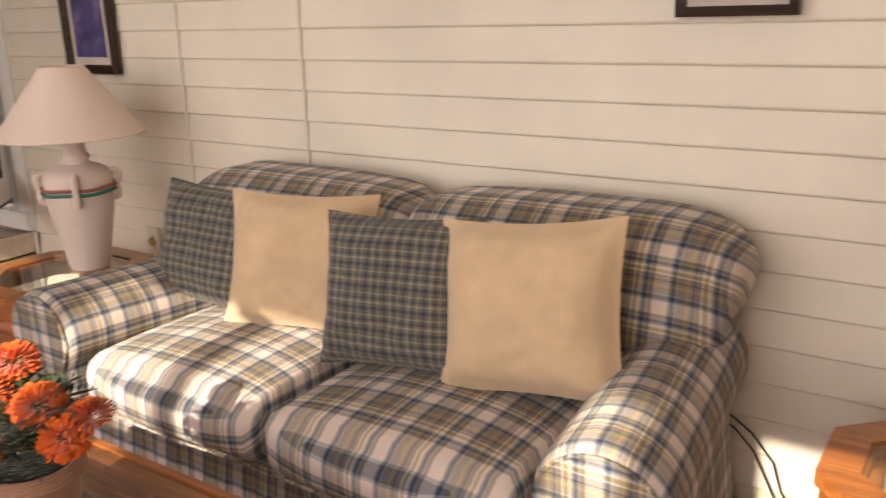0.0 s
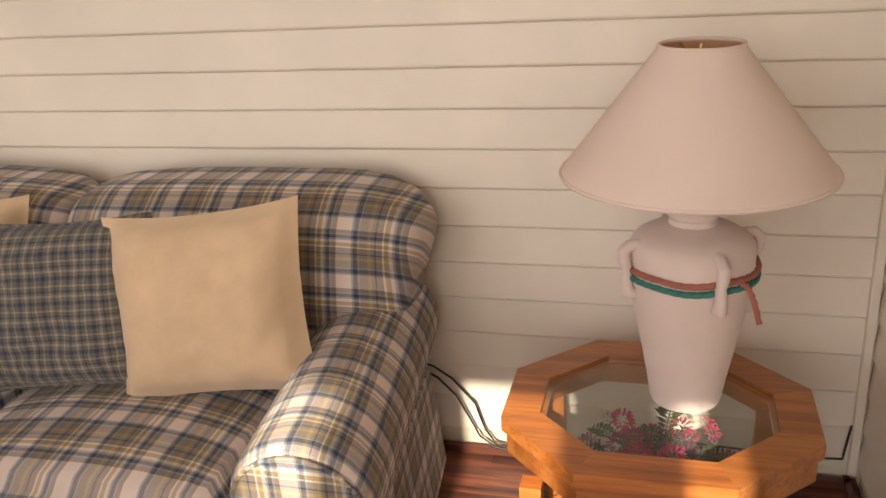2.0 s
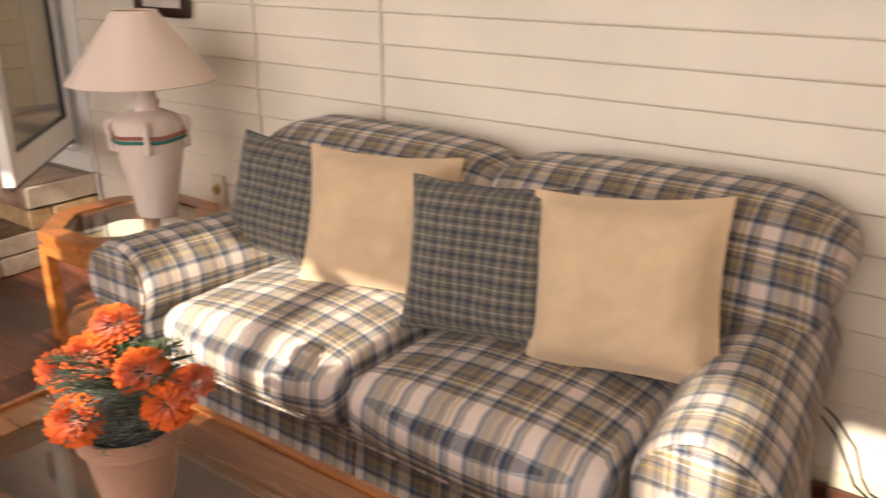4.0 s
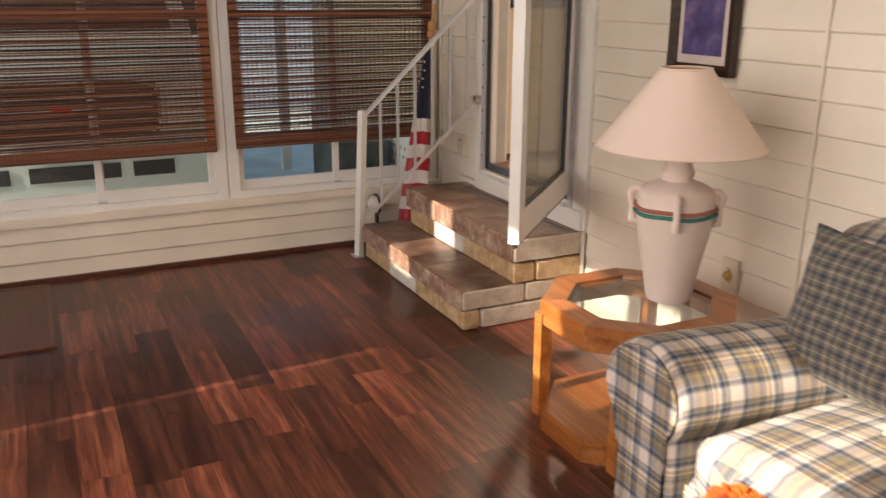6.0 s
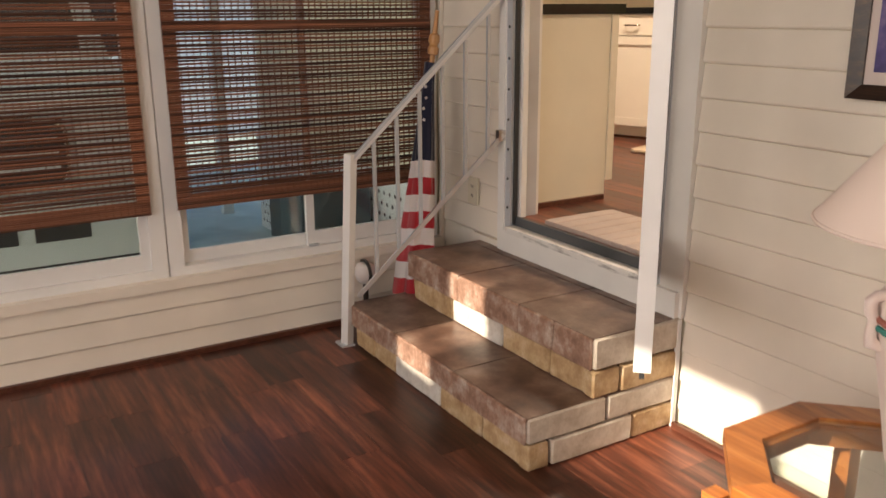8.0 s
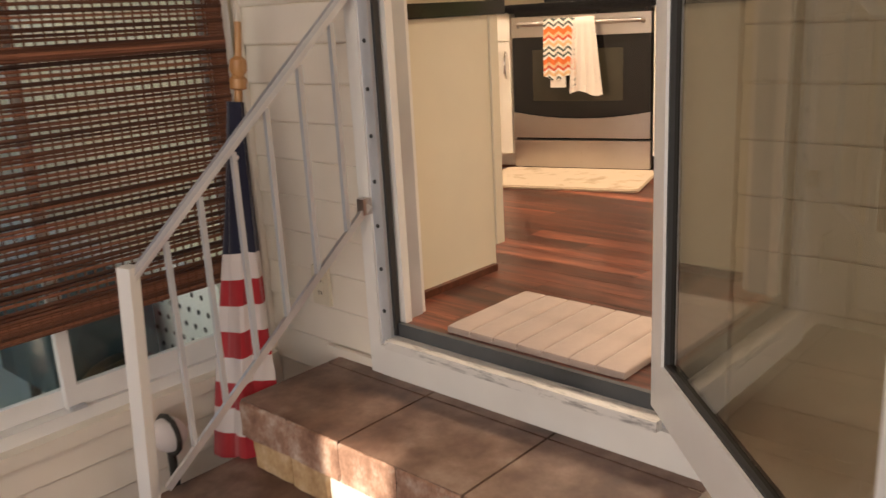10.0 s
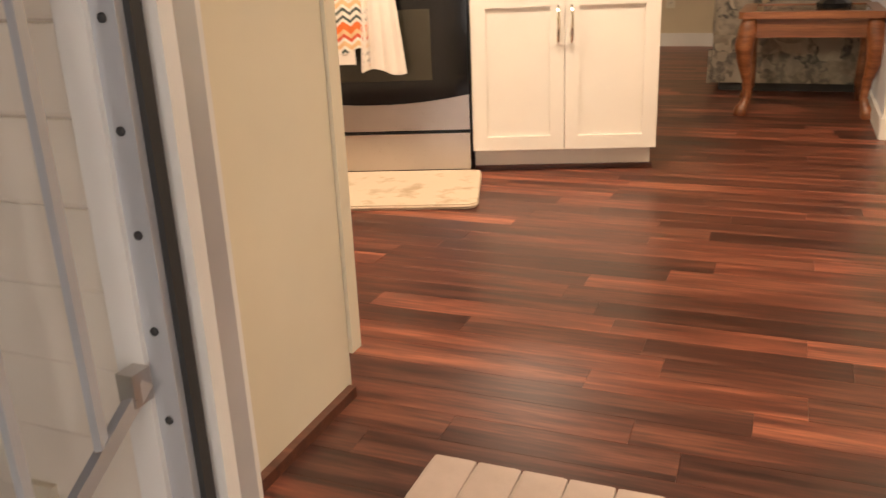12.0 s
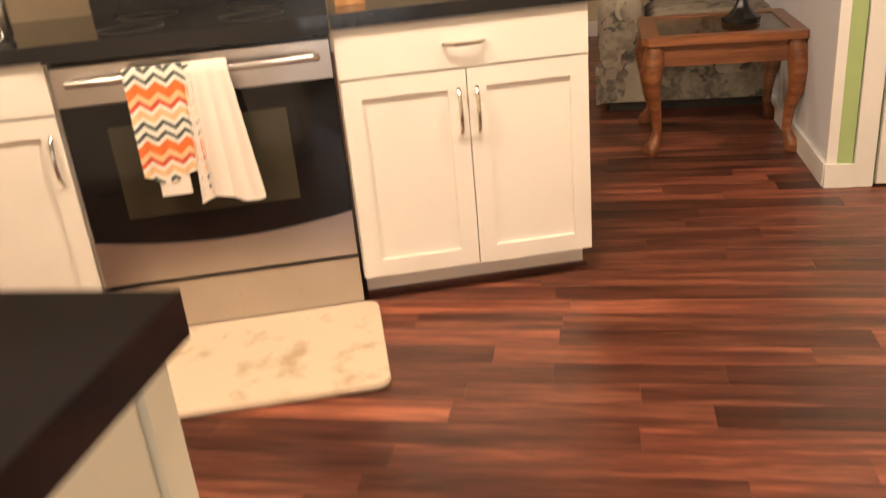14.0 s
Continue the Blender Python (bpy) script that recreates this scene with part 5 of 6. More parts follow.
stv = thing("stove", "stainless steel electric range with a black glass oven door", "stove", R @ pose(-0.70, -0.015, 0))
SWD = 0.695
part("body", box(0.003, SWD - 0.003, 0.03, 0.58, 0.02, 0.79), black_enamel, stv)
part("plinth", box(0.02, SWD - 0.02, 0.06, 0.56, 0.0, 0.02), slot, stv)
part("storage_drawer", bevelled(box(0.004, SWD - 0.004, -0.006, 0.03, 0.022, 0.158), 0.004), steel, stv, "brushed steel storage drawer")
bm = bmesh.new()
n = 20
lo0 = [bm.verts.new((0.004 + (SWD - 0.008) * i / n, -0.012, 0.172)) for i in range(n + 1)]
hi0 = [bm.verts.new((0.004 + (SWD - 0.008) * i / n, -0.012, 0.300 - 0.032 * (1 - (2 * i / n - 1) ** 2))) for i in range(n + 1)]
for i in range(n):
    bm.faces.new((lo0[i], lo0[i + 1], hi0[i + 1], hi0[i]))
r = bmesh.ops.extrude_face_region(bm, geom=bm.faces[:])
bmesh.ops.translate(bm, vec=(0, 0.012, 0), verts=[v for v in r["geom"] if isinstance(v, bmesh.types.BMVert)])
oven = part("oven_door", bevelled(box(0.004, SWD - 0.004, -0.006, 0.0295, 0.172, 0.665), 0.003, 1), black_glass, stv, "black glass oven door")
part("trim_panel", bm, steel, oven, "curved brushed steel lower panel")
part("window", bevelled(box(0.108, SWD - 0.135, -0.0085, -0.0062, 0.355, 0.605), 0.012, 2), oven_glass, oven, "dim oven window")
part("top_panel", bevelled(box(0.004, SWD - 0.004, -0.010, 0.0295, 0.667, 0.764), 0.003, 1), steel, oven, "brushed steel upper panel")
part("handle", tube([(0.04, -0.01, 0.722), (0.05, -0.045, 0.729), (0.12, -0.052, 0.729), (SWD - 0.12, -0.052, 0.729), (SWD - 0.05, -0.045, 0.729), (SWD - 0.04, -0.01, 0.722)], 0.0105, 10), steel, oven, "long steel bar handle", smooth=True)
part("cooktop", bevelled(box(-0.002, SWD + 0.002, -0.03, 0.585, 0.782, 0.826), 0.01, 2), black_glass, stv, "black glass cooktop")
part("backguard", bevelled(box(0.0, SWD, 0.53, 0.585, 0.827, 0.97), 0.01, 2), black_enamel, stv, "black control panel")
for x in (0.19, 0.50):
    for y in (0.13, 0.38):
        part("burner", tube([(x + 0.085 * math.cos(a / 24 * 2 * math.pi), y + 0.085 * math.sin(a / 24 * 2 * math.pi), 0.8265) for a in range(24)], 0.0015, 4, closed=True), slot, stv)


# towels over the oven handle
def towel_cloth(w, drop, x, seed, mat, name, parent, back=0.10, flare=0.0):
    bm = bmesh.new()
    nx, nz = 18, 26
    rows = []
    for j in range(nz + 1):
        t = j / nz
        s = t * (drop + back + 0.035)
        row = []
        for i in range(nx + 1):
            u = i / nx - 0.5
            if s < back:
                z, y = -(back - s), 0.012
            elif s < back + 0.035:
                a = (s - back) / 0.035 * math.pi
                z, y = 0.013 * math.sin(a), 0.012 * math.cos(a)
            else:
                q = s - back - 0.035
                z, y = -q, -0.013
            q = max(0.0, s - back - 0.035)
            fold = 0.010 * math.sin(u * 11 + seed) * min(1, q * 5 + 0.15)
            row.append(bm.verts.new((u * w * (1 + flare * q) + 0.02 * flare * q + x, y - abs(fold) * (1 if y < 0 else 0.0) - 0.002, z - (0.012 * math.sin(u * 6 + seed * 2) if j == nz else 0))))
        rows.append(row)
    for p, q in zip(rows, rows[1:]):
        for i in range(nx):
            bm.faces.new((p[i], p[i + 1], q[i + 1], q[i]))
    r = bmesh.ops.extrude_face_region(bm, geom=bm.faces[:])
    bmesh.ops.translate(bm, vec=(0, 0, 0.0), verts=[])
    for v in [v for v in r["geom"] if isinstance(v, bmesh.types.BMVert)]:
        v.co += Vector((0, -0.002, 0.001))
    return part(name, bm, mat, parent, smooth=True)


ch = Mat("chevron_cotton", 0.95)
sp = ch.node("ShaderNodeSeparateXYZ", Vector=ch.node("ShaderNodeTexCoord").outputs["Object"])
zig = ch.math("ABSOLUTE", ch.math("SUBTRACT", ch.math("FRACT", ch.math("DIVIDE", sp.outputs[0], 0.052)), 0.5))
co = ch.math("MULTIPLY_ADD", zig, 0.042, sp.outputs[2])
WHT, ORG, GRY, PCH = (0.78, 0.72, 0.64), (0.72, 0.17, 0.04), (0.08, 0.10, 0.09), (0.72, 0.48, 0.26)
ch.colour(stripes(ch, co, 0.155, ((0.0, WHT), (0.10, GRY), (0.18, WHT), (0.26, PCH), (0.38, WHT), (0.46, (0.60, 0.10, 0.05)), (0.55, PCH), (0.66, ORG), (0.84, WHT), (0.92, GRY))))
ch.bump(ch.noise(ch.coords(), 350.0, 2.0), 0.3, 0.001)
tw_white = suede("white_terry", (0.78, 0.70, 0.62), 0.06)
tm = R @ pose(-0.70, -0.015, 0) @ pose(0, -0.052, 0.742)
tw = thing("dish_towel", "orange, grey and white chevron dish towel hung on the oven handle", "towel", tm)
towel_cloth(0.135, 0.27, 0.255, 1, ch.m, "cloth", tw, 0.12)
part("hanging_tab", bevelled(box(0.22, 0.295, -0.022, -0.010, -0.315, -0.262), 0.004), tw_white, tw, "white gathered lower tab")
tw = thing("dish_towel", "white and orange edged dish towel hung on the oven handle", "towel", tm)
towel_cloth(0.105, 0.345, 0.385, 3, tw_white, "cloth", tw, 0.14, 1.6)
towel_cloth(0.025, 0.315, 0.335, 2, ch.m, "border", tw, 0.14)

# peninsula: cream end panel, toe notch, black top
pen = thing("peninsula_cabinet", "cream panelled end of a kitchen peninsula with toe notch", "cabinet")
PX = -5.12
part("end_panel", bevelled(box(PX - 0.02, PX, KY + 0.0145, 3.374, K + 0.016, 1.311), 0.001, 1), wall_cream, pen)
part("end_stile", bevelled(box(PX - 0.022, PX + 0.007, 3.376, 3.412, K + 0.083, 1.311), 0.002, 1), wall_cream, pen, "raised corner stile")
part("body", box(-7.0, PX - 0.021, KY + 0.004, 3.391, K + 0.083, 1.311), cabinet_white, pen)
part("toe_kick", box(-7.0, PX - 0.021, KY + 0.004, 3.345, K, K + 0.083), cabinet_white, pen)
for k in range(4):
    a = -7.0 + k * 0.46
    shaker(pen, "door", a + 0.003, a + 0.457, K + 0.09, 1.30, 3.412)
part("shoe_moulding", bevelled(box(PX - 0.005, PX + 0.016, KY + 0.004, 3.362, K, K + 0.022), 0.006), base_brown, pen, "brown quarter-round moulding")
# notch: the end panel stops short of the toe kick
pt = thing("worktop", "polished black stone top of the peninsula with a rounded edge", "worktop")
part("slab", bevelled(box(-7.0, PX + 0.016, KY + 0.004, 3.440, 1.3115, 1.352), 0.014, 3), black_stone, pt)
solid("trim", bevelled(box(-5.14, DX0 - 0.004, KY + 0.0005, KY + 0.014, K, 2.6), 0.003), trim_white, "white inner door casing", "trim", kind="structure")

# mats
pk = Mat("stained_cream_plush", 0.95)
pv = pk.coords()
pk.colour(pk.mix(pk.ramp(pk.noise(pv, 9.0, 4.0, 0.6), (0.54, 0.0), (0.68, 0.7)), (0.56, 0.45, 0.33), (0.33, 0.23, 0.13)))
pk.bump(pk.noise(pv, 350.0, 2.0), 0.4, 0.001)
plush = pk.m
plush_pink = suede("beige_plush", (0.46, 0.365, 0.31), 0.14)
km = thing("kitchen_mat", "cream plush mat lying before the stove", "mat", R)


def round_outline(w, d, r, n=6):
    """A rectangle with rounded corners, as (x, y) pairs."""
    return [(sx * (w / 2 - r) + r * math.cos(radians(q + 90 * k / n)), sy * (d / 2 - r) + r * math.sin(radians(q + 90 * k / n))) for sx, sy, q in ((1, 1, 0), (-1, 1, 90), (-1, -1, 180), (1, -1, 270)) for k in range(n + 1)]


part("plush_body", bevelled(prism(round_outline(0.76, 0.455, 0.035), 0.0, 0.017), 0.007, 3), plush, km, smooth=True, m=pose(-0.352, -0.245, 0.0006))
part("bound_edge", tube([(x, y, 0.009) for x, y in round_outline(0.758, 0.453, 0.034)], 0.005, 6, closed=True), plush, km, "stitched rounded edge", smooth=True, m=pose(-0.352, -0.245, 0.0006))
dmat = thing("bath_mat", "beige quilted memory-foam mat inside the doorway", "mat", pose(-4.613, 3.03, K + 0.0006))
for i in range(7):
    part("quilted_channel", puff(0.0757, 0.345, 0.019, 0.006, 6, 0.002), plush_pink, dmat, smooth=True, m=pose(-0.226 + i * 0.0753, 0, 0))
part("backing", box(-0.262, 0.262, -0.172, 0.172, 0.0, 0.006), plush_pink, dmat)

# end table with carved legs, dark lamp on it
walnut = wood("warm_walnut", (0.12, 0.04, 0.015), (0.24, 0.09, 0.035), (0.36, 0.15, 0.06), 0.35, 1.0, "x", sheen=0.3)
et = thing("side_table", "carved wooden side table with claw feet and an inset glass top", "side table", pose(-4.315, 6.60, K))
TW, TD, TH = 0.62, 0.56, 0.475
o4, i4 = octagon(TW, TD, 0.02), octagon(TW - 0.13, TD - 0.13, 0.01)
for q in range(8):
    r = (q + 1) % 8
    part("rim_board", bevelled(prism([o4[q], o4[r], i4[r], i4[q]], TH - 0.03, TH), 0.005, 2), walnut, et)
g = part("glass_top", prism(octagon(TW - 0.132, TD - 0.132, 0.0105), TH - 0.012, TH - 0.004), glass_table, et, "clear glass inset")
for y in (-1, 1):
    part("apron", bevelled(box(-TW / 2 + 0.05, TW / 2 - 0.05, y * (TD / 2 - 0.04) - 0.008, y * (TD / 2 - 0.04) + 0.008, TH - 0.115, TH - 0.031), 0.003, 1), walnut, et)
for x in (-1, 1):
    part("apron", bevelled(box(x * (TW / 2 - 0.04) - 0.008, x * (TW / 2 - 0.04) + 0.008, -TD / 2 + 0.05, TD / 2 - 0.05, TH - 0.115, TH - 0.031), 0.003, 1), walnut, et)
for sx in (-1, 1):
    for sy in (-1, 1):
        d = Vector((sx, sy, 0)).normalized()
        c = Vector((sx * (TW / 2 - 0.05), sy * (TD / 2 - 0.05), 0))
        shape = ((TH - 0.031, 0.0, 0.034), (0.40, 0.008, 0.042), (0.33, 0.026, 0.044), (0.26, 0.02, 0.034), (0.17, -0.004, 0.023), (0.09, -0.014, 0.018), (0.05, 0.002, 0.021), (0.03, 0.016, 0.030), (0.008, 0.022, 0.032), (0.0, 0.022, 0.028))
        lg = part("leg", tube([c + d * off + Vector((0, 0, z)) for z, off, w in shape], [w for z, off, w in shape], 12), walnut, et, "cabriole leg", smooth=True)
        for k in (-1, 0, 1):
            a = math.atan2(d.y, d.x) + k * 0.6
            tip = c + d * 0.02 + Vector((math.cos(a), math.sin(a), 0)) * 0.024
            part("claw", tube([c + d * 0.012 + Vector((0, 0, 0.036)), tip + Vector((0, 0, 0.020)), tip + Vector((0, 0, 0.004))], [0.006, 0.008, 0.005], 6), walnut, lg, smooth=True)
bl = thing("black_lamp", "black metal lamp base standing on the side table", "lamp", pose(-4.22, 6.62, K + TH - 0.003))
part("foot", lathe(((0.0, 0.0), (0.075, 0.0), (0.078, 0.02), (0.05, 0.035), (0.03, 0.06), (0.018, 0.09), (0.014, 0.2), (0.014, 0.42), (0.0, 0.43)), 8, cap=False), black_enamel, bl)

# floral sofa beyond
fk = Mat("leaf_print_fabric", 0.9)
fv = fk.coords()
vor = fk.node("ShaderNodeTexVoronoi", Vector=fk.mix(0.28, fv, fk.node("ShaderNodeTexNoise", Vector=fv, Scale=6.0).outputs["Color"]), Scale=11.0)
pat = fk.ramp(vor.outputs["Color"], (0.2, (0.09, 0.085, 0.075)), (0.45, (0.26, 0.22, 0.17)), (0.6, (0.42, 0.36, 0.28)), (0.8, (0.16, 0.14, 0.12)))
fk.colour(fk.mix(fk.ramp(fk.noise(fv, 26.0, 4.0), (0.45, 0.0), (0.6, 0.75)), pat, (0.36, 0.31, 0.24)))
fk.bump(fk.noise(fv, 300.0, 2.0), 0.3, 0.001)
floral = fk.m
fs = thing("floral_sofa", "grey and beige leaf-print sofa behind the side table", "sofa", pose(-3.95, 7.06, K))
part("base", bevelled(box(-0.84, 0.75, 0.0, 0.80, 0.045, 0.30), 0.02, 2), floral, fs)
part("underside", box(-0.80, 0.7, 0.03, 0.78, 0.0, 0.045), slot, fs)
for k in range(2):
    part("seat_cushion", puff(0.62, 0.62, 0.14, 0.045, 8, 0.02), floral, fs, smooth=True, m=pose(-0.30 + k * 0.62, 0.30, 0.30))
    part("back_cushion", puff(0.62, 0.2, 0.44, 0.07, 8), floral, fs, smooth=True, m=pose(-0.30 + k * 0.62, 0.62, 0.42))
part("arm", puff(0.22, 0.80, 0.30, 0.07, 8, 0.02), floral, fs, smooth=True, m=pose(-0.74, 0.40, 0.24))
part("skirt_tab", bevelled(box(-0.862, -0.842, -0.008, 0.06, 0.04, 0.22), 0.006, 2), floral, fs)

# dining chair, its splayed legs in view
pine = wood("light_turned_pine", (0.36, 0.16, 0.05), (0.52, 0.27, 0.10), (0.62, 0.37, 0.16), 0.4, 1.0, "z")
dc = thing("dining_chair", "light wooden dining chair with turned splayed legs", "chair", pose(-3.86, 4.37, K))
part("seat", bevelled(prism(octagon(0.40, 0.38, 0.06), 0.40, 0.43), 0.008, 2), pine, dc)
for sx, sy in ((-1, -1), (-1, 1), (1, -1), (1, 1)):
    a, b = Vector((sx * 0.13, sy * 0.115, 0.40)), Vector((sx * 0.225, sy * 0.162, 0.0))
    ts = (0, 0.12, 0.2, 0.45, 0.6, 0.68, 0.72, 0.76, 0.9, 0.97, 1.0)
    rs = (0.014, 0.016, 0.013, 0.019, 0.020, 0.015, 0.019, 0.015, 0.013, 0.011, 0.011)
    lg = part("leg", tube([a.lerp(b, t) for t in ts], list(rs), 12), pine, dc, "turned leg", smooth=True)
    part("foot_pad", tube([b + Vector((0, 0, 0.0)), b + (a - b) * 0.015], 0.012, 10), slot, lg)
for sx in (-1, 1):
    part("stretcher", tube([(sx * 0.18, -0.138, 0.19), (sx * 0.182, 0.0, 0.19), (sx * 0.18, 0.138, 0.19)], [0.008, 0.012, 0.008], 10), pine, dc, smooth=True)
part("cross_stretcher", tube([(-0.18, 0, 0.19), (0.18, 0, 0.19)], 0.009, 10), pine, dc, smooth=True)
for k in range(6):
    y = -0.15 + 0.06 * k
    part("spindle", tube([(0.17, y * 0.9, 0.43), (0.21, y, 0.78)], 0.007, 8), pine, dc, smooth=True)
part("top_rail", bevelled(box(0.195, 0.225, -0.19, 0.19, 0.78, 0.84), 0.01, 2), pine, dc)

# strips of wood-look laminate
def lay_planks(parent, x0, x1, y0, y1, z, pitch, lengths, near, skip, seed):
    """Boards along x. Those inside near are parts of their own, the rest one joined part."""
    rnd = random.Random(seed)
    shared = {}
    rest_v, rest_f = [], []
    y = y0
    while y < y1 - 0.01:
        x = x0 - rnd.uniform(0, lengths[-1])
        w = min(pitch, y1 - y)
        while x < x1:
            ln = rnd.choice(lengths)
            a, b = max(x, x0), min(x + ln, x1)
            x += ln
            if b - a < 0.02 or skip(a, b, y):
                continue
            c = ((a + b) / 2, y + w / 2)
            if near[0] < c[0] < near[1] and near[2] < c[1] < near[3]:
                key = round(b - a, 2), round(w, 3)
                if key not in shared:
                    L, W = (b - a) / 2 - 0.0001, w / 2 - 0.0001
                    bm = bmesh.new()
                    top = [bm.verts.new((sx * (L - 0.0004), sy * (W - 0.0004), 0.0)) for sx, sy in ((-1, -1), (1, -1), (1, 1), (-1, 1))]
                    mid = [bm.verts.new((sx * L, sy * W, -0.0004)) for sx, sy in ((-1, -1), (1, -1), (1, 1), (-1, 1))]
                    low = [bm.verts.new((sx * L, sy * W, -0.011)) for sx, sy in ((-1, -1), (1, -1), (1, 1), (-1, 1))]
                    bm.faces.new(top)
                    for p, q in ((top, mid), (mid, low)):
                        for i in range(4):
                            bm.faces.new((p[i], q[i], q[(i + 1) % 4], p[(i + 1) % 4]))
                    shared[key] = mesh_of(bm, "plank", plank_mat)
                piece("plank", shared[key], parent, pose(c[0], c[1], z))
            else:
                i = len(rest_v)
                g = 0.0003
                rest_v += [(p * S, q * S, r * S) for r in (z - 0.011, z) for p, q in ((a + g, y + g), (b - g, y + g), (b - g, y + w - g), (a + g, y + w - g))]
                rest_f += [(i + 4, i + 5, i + 6, i + 7), (i, i + 1, i + 5, i + 4), (i + 1, i + 2, i + 6, i + 5), (i + 2, i + 3, i + 7, i + 6), (i + 3, i, i + 4, i + 7)]
        y += pitch
    if rest_v:
        me = bpy.data.meshes.new("planks")
        me.from_pydata(rest_v, [], rest_f)
        me.materials.append(plank_rest)
        ob = new("planks", me)
        ob.parent = parent
        tagged(ob, "joined rows of red-brown laminate planks", kind="stuff")


lay_planks(floor, WX, EX, SY, WY, 0.0, 0.139, (0.38, 0.5, 0.64, 0.8), (-5.6, -2.5, 0.2, 2.45), lambda a, b, y: False, 3)
lay_planks(kfloor, -8.0, -2.4, KY, 9.2, K, 0.0848, (0.40, 0.58, 0.76, 0.95), (-6.0, -3.6, 2.9, 6.1), lambda a, b, y: False, 5)
lay_planks(kfloor, DX0 + 0.002, DX1 - 0.004, WY + 0.02, KY, K, 0.09, (0.40, 0.58), (-6, -3, 2, 4), lambda a, b, y: False, 6)

# carport beyond the west windows
slab_mat = paint("green_grey_concrete", (0.46, 0.54, 0.52), 0.7, 0.2, grain=60)
GZ = -0.15
solid("ground", box(-60, 40, -60, 40, GZ - 0.2, GZ), slab_mat, "flat pale green-grey carport slab and ground", "ground", kind="structure")
car_paint = paint("pale_grey_car_paint", (0.66, 0.70, 0.71), 0.22, 0.05, bump=0.0)
car_dark = paint("dark_car_trim", (0.03, 0.035, 0.04), 0.4)
lamp_clear = paint("headlamp_lens", (0.75, 0.78, 0.8), 0.08, 0.1, bump=0.0)
# Red that paints a taillight's gleam.
gleam_red = paint("red_gleam_paint", (0.6, 0.02, 0.02), 0.2, 0.1)
car = thing("parked_van", "pale grey van parked nose-on outside the sunroom window", "van", pose(-6.60, 0.86, GZ))
body = bmesh.new()
prof = [(0.0, 0.38), (0.03, 0.62), (0.05, 1.06), (-0.10, 1.16), (-0.62, 1.24), (-1.15, 1.80), (-1.5, 1.92), (-3.9, 1.92), (-4.05, 1.0), (-4.05, 0.32), (-0.1, 0.30)]
hw = 0.86
for sy, flip in ((-1, False), (1, True)):
    vs = [body.verts.new((x, sy * hw * (0.93 if z > 1.3 else 1.0), z)) for x, z in prof]
    body.faces.new(vs if flip else vs[::-1])
    if sy == -1:
        left = vs
for i in range(len(prof)):
    j = (i + 1) % len(prof)
    body.faces.new((left[i], left[j], vs[j], vs[i]))
part("body", bevelled(body, 0.05, 3, 20), car_paint, car, smooth=True)
part("windshield", flat_bar(Vector((-0.68, 0, 1.30)), Vector((-1.12, 0, 1.79)), 1.45, 0.03), car_dark, car, "dark windshield")
gr = part("grille", bevelled(box(0.045, 0.075, -0.50, 0.50, 0.72, 1.02), 0.02, 2), car_dark, car, "dark grille with bright surround")
ringp = []
for k in range(40):
    a = 2 * math.pi * k / 40
    cx, cz = math.cos(a), math.sin(a)
    ringp.append((0.075, 0.51 * math.copysign(abs(cx) ** 0.35, cx), 0.87 + 0.16 * math.copysign(abs(cz) ** 0.35, cz)))
part("surround", tube(ringp, 0.012, 8, closed=True), chrome, gr, "chrome surround", smooth=True)
for z in (0.80, 0.87, 0.94):
    part("bar", box(0.07, 0.082, -0.47, 0.47, z - 0.006, z + 0.006), car_paint, gr)
# Added red patch in place of a red taillight gleam.
part("badge", bevelled(box(0.08, 0.092, -0.10, 0.02, 0.845, 0.895), 0.006), gleam_red, gr, "small red patch painted for a taillight gleam")
bp = part("bumper", bevelled(box(0.0, 0.14, -0.86, 0.86, 0.36, 0.64), 0.05, 3), car_paint, car, "pale moulded bumper", smooth=True)
for y0, y1 in ((-0.75, -0.35), (-0.25, 0.25), (0.32, 0.56)):
    part("intake", bevelled(box(0.13, 0.146, y0, y1, 0.47, 0.56), 0.012, 2), car_dark, bp, "dark bumper opening")
for s in (-1, 1):
    part("fog_lamp", bevelled(box(0.13, 0.148, s * 0.70 - 0.09, s * 0.70 + 0.09, 0.53, 0.61), 0.015, 2), lamp_clear, bp, "clear lamp")
    part("headlight", bevelled(box(0.02, 0.07, s * 0.69 - 0.14, s * 0.69 + 0.14, 0.76, 0.98), 0.03, 3), lamp_clear, car, "clear headlight", smooth=True)
    part("mirror", puff(0.10, 0.18, 0.20, 0.04, 4), car_dark, car, "dark side mirror", smooth=True, m=pose(-0.75, s * 1.0, 1.28))
    for x in (-0.85, -3.2):
        wh = part("wheel", lathe(((0.18, -0.1), (0.31, -0.1), (0.33, -0.06), (0.33, 0.06), (0.31, 0.1), (0.18, 0.1)), 32), slot, car, "black tyre", smooth=True, m=pose(x, s * 0.80, 0.33, 90, 0, 0))
        part("rim", lathe(((0.0, -0.09), (0.17, -0.105), (0.18, 0.0), (0.17, 0.105), (0.0, 0.09)), 24, cap=False), chrome, wh, "bright rim", smooth=True)
part("lower_lip", bevelled(box(-0.05, 0.10, -0.80, 0.80, 0.22, 0.355), 0.03, 2), car_dark, car)

# white perforated skirting along the house front, and a garden cart
white_far = paint("white_outdoor_paint", (0.85, 0.86, 0.86), 0.6, 0.05)
lat = thing("skirting_panel", "white perforated skirting panel along the foot of the house", "panel", pose(-6.95, 2.80, GZ))
part("board", bevelled(box(-1.12, 1.12, -0.012, 0.012, 0.0, 0.64), 0.004, 1), white_far, lat)
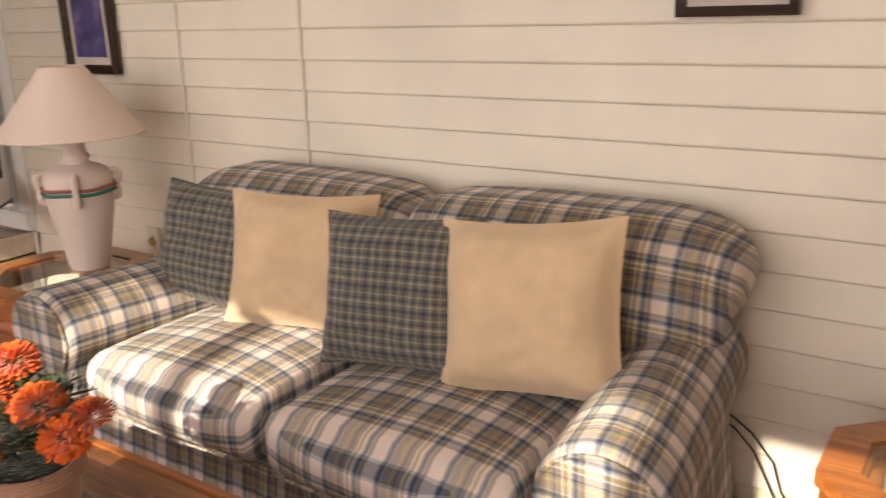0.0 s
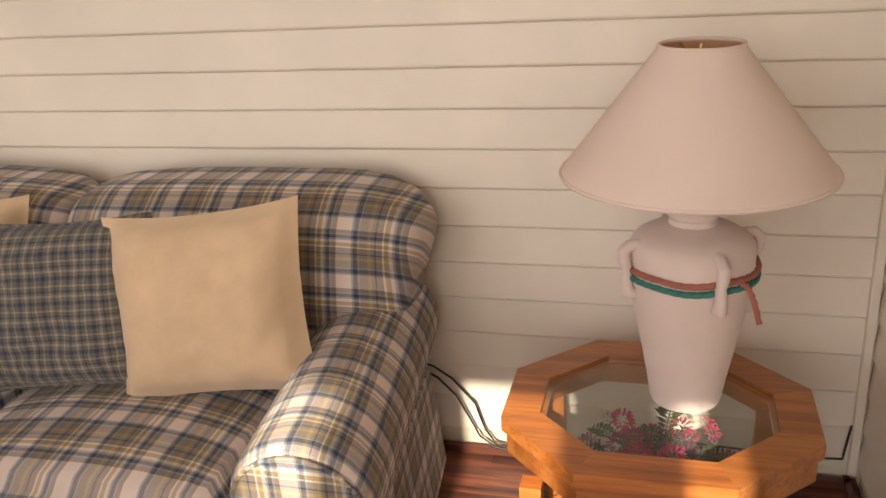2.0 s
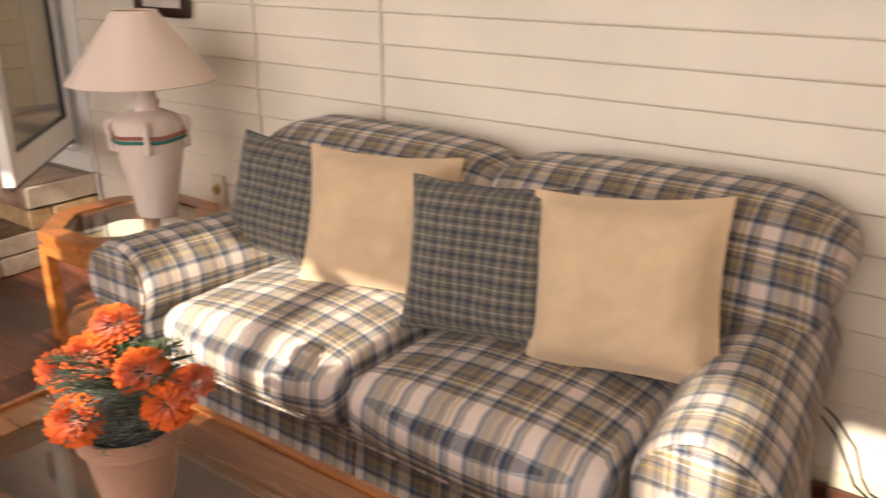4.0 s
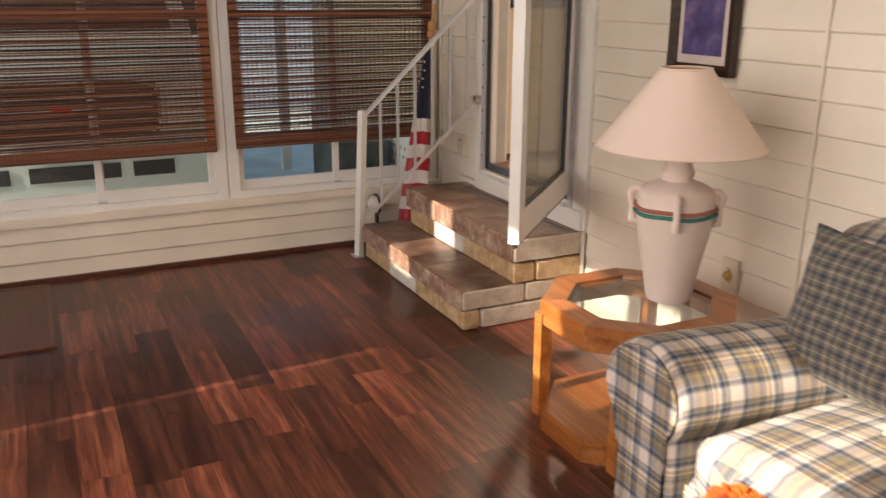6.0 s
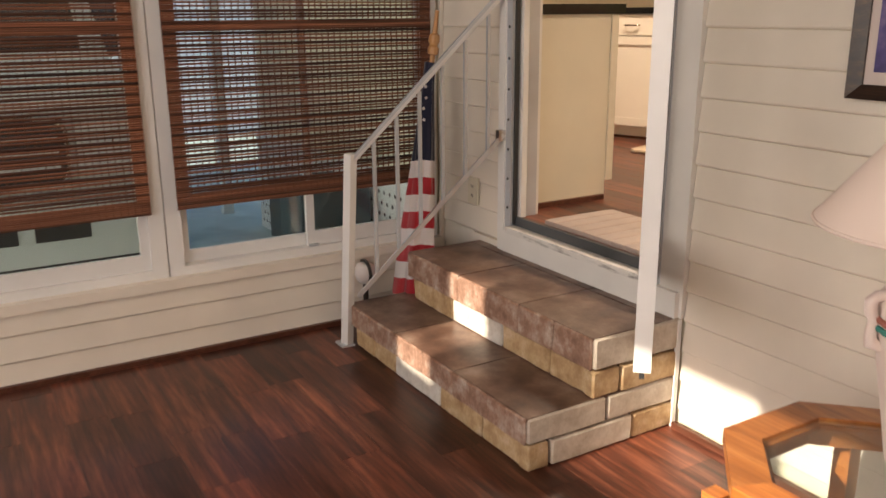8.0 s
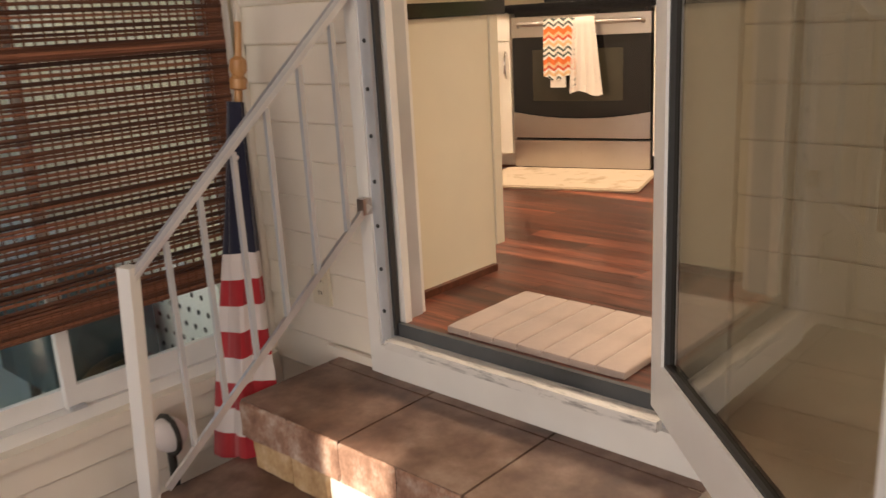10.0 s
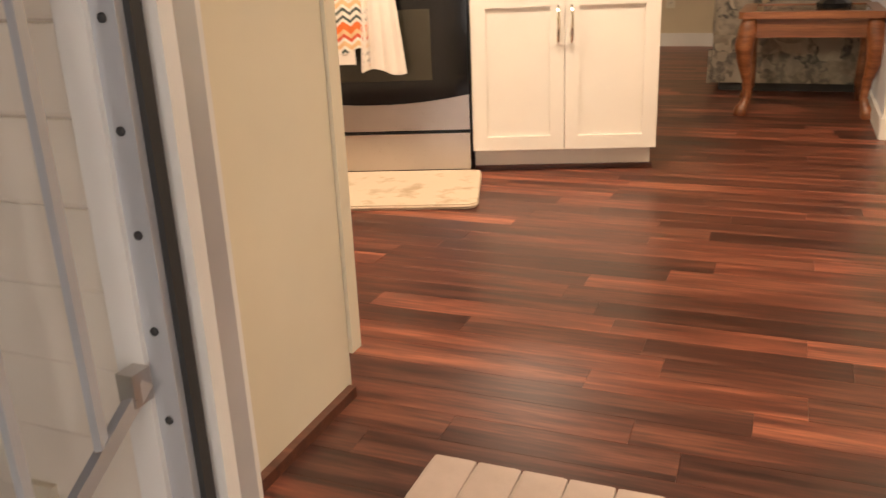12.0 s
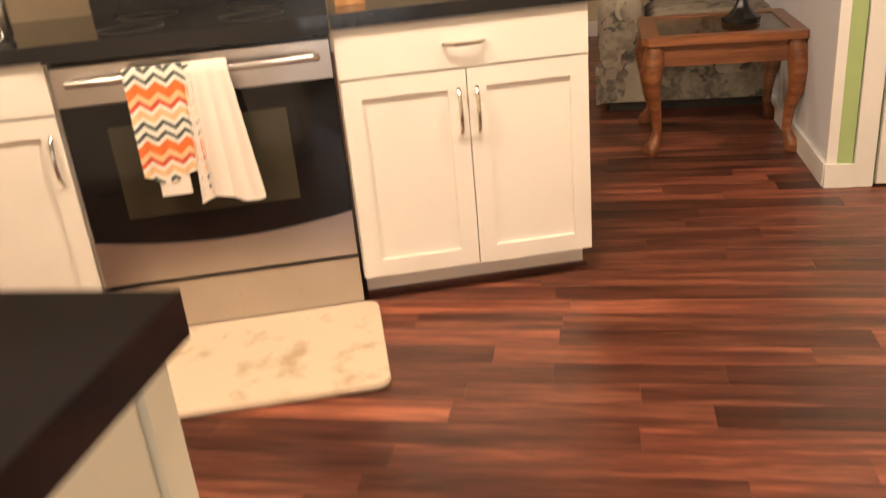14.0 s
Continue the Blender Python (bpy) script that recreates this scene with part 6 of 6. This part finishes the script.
part("cap", bevelled(box(-1.13, 1.13, -0.022, 0.022, 0.641, 0.68), 0.004, 1), white_far, lat)
holes = bmesh.new()
for i in range(36):
    for k in range(10):
        hx, hz = -1.06 + i * 0.06 + (0.03 if k % 2 else 0.0), 0.06 + k * 0.058
        ring = [holes.verts.new((hx + 0.011 * math.cos(a * math.pi / 4), -0.0135, hz + 0.011 * math.sin(a * math.pi / 4))) for a in range(8)]
        holes.faces.new(ring)
tagged(part("holes", holes, car_dark, lat, "rows of small dark holes"), kind="stuff")
brw = thing("utility_cart", "dark garden cart with a bright wheel on the slab", "cart", pose(-6.35, 2.62, GZ))
part("tub", bevelled(box(-0.30, 0.16, -0.26, 0.12, 0.30, 0.62), 0.05, 3), paint("dark_teal_plastic", (0.03, 0.06, 0.075), 0.45), brw, smooth=True)
whl = part("wheel", lathe(((0.10, -0.03), (0.19, -0.035), (0.20, 0.0), (0.19, 0.035), (0.10, 0.03)), 28), slot, brw, "black tyre", smooth=True, m=pose(0.19, -0.05, 0.20, 0, 90, 0))
part("hub", lathe(((0.0, -0.05), (0.06, -0.045), (0.10, -0.02), (0.10, 0.02), (0.06, 0.045), (0.0, 0.05)), 24, cap=False), chrome, whl, "bright wheel hub", smooth=True)
part("frame_leg", box(-0.25, -0.22, -0.2, -0.17, 0.0, 0.31), slot, brw)
part("frame_leg", box(-0.25, -0.22, 0.03, 0.06, 0.0, 0.31), slot, brw)

# assumed pale house, added as a bright background for the blinds
nb = thing("background_house", "added pale low house, a bright background behind the blinds", "house", pose(-13.0, 0.0, GZ))
part("wall", box(-0.3, 0.0, -9, 9, 0.0, 2.9), white_far, nb)
part("roof", box(-3.5, 0.7, -9.5, 9.5, 2.9, 3.05), car_dark, nb, "dark roof edge")
for y in (-5, -1.5, 2.0, 5.5):
    w = part("window", box(-0.01, 0.02, y, y + 1.3, 1.0, 2.1), car_dark, nb, "dark window")
    part("frame", ring_prism([(y - 0.08, 0.92), (y + 1.38, 0.92), (y + 1.38, 2.18), (y - 0.08, 2.18)], [(y, 1.0), (y + 1.3, 1.0), (y + 1.3, 2.1), (y, 2.1)], 0.0, 0.05), white_far, w, m=pose(0, 0, 0) @ Matrix(((0, 0, 1, 0), (1, 0, 0, 0), (0, 1, 0, 0), (0, 0, 0, 1))))
# Unseen roof added to shade the slab; south edge set to admit some sun.
rf = thing("shade_roof", "unseen flat white roof on slim posts, added to shade the carport slab", "carport")
part("deck", box(-8.7, WX - 0.14, -3.0, 2.8, 2.5, 2.58), white_far, rf)
for x, y in ((-8.6, -2.9), (-8.6, 2.7)):
    part("post", box(x - 0.04, x + 0.04, y - 0.04, y + 0.04, GZ, 2.5), white_far, rf)
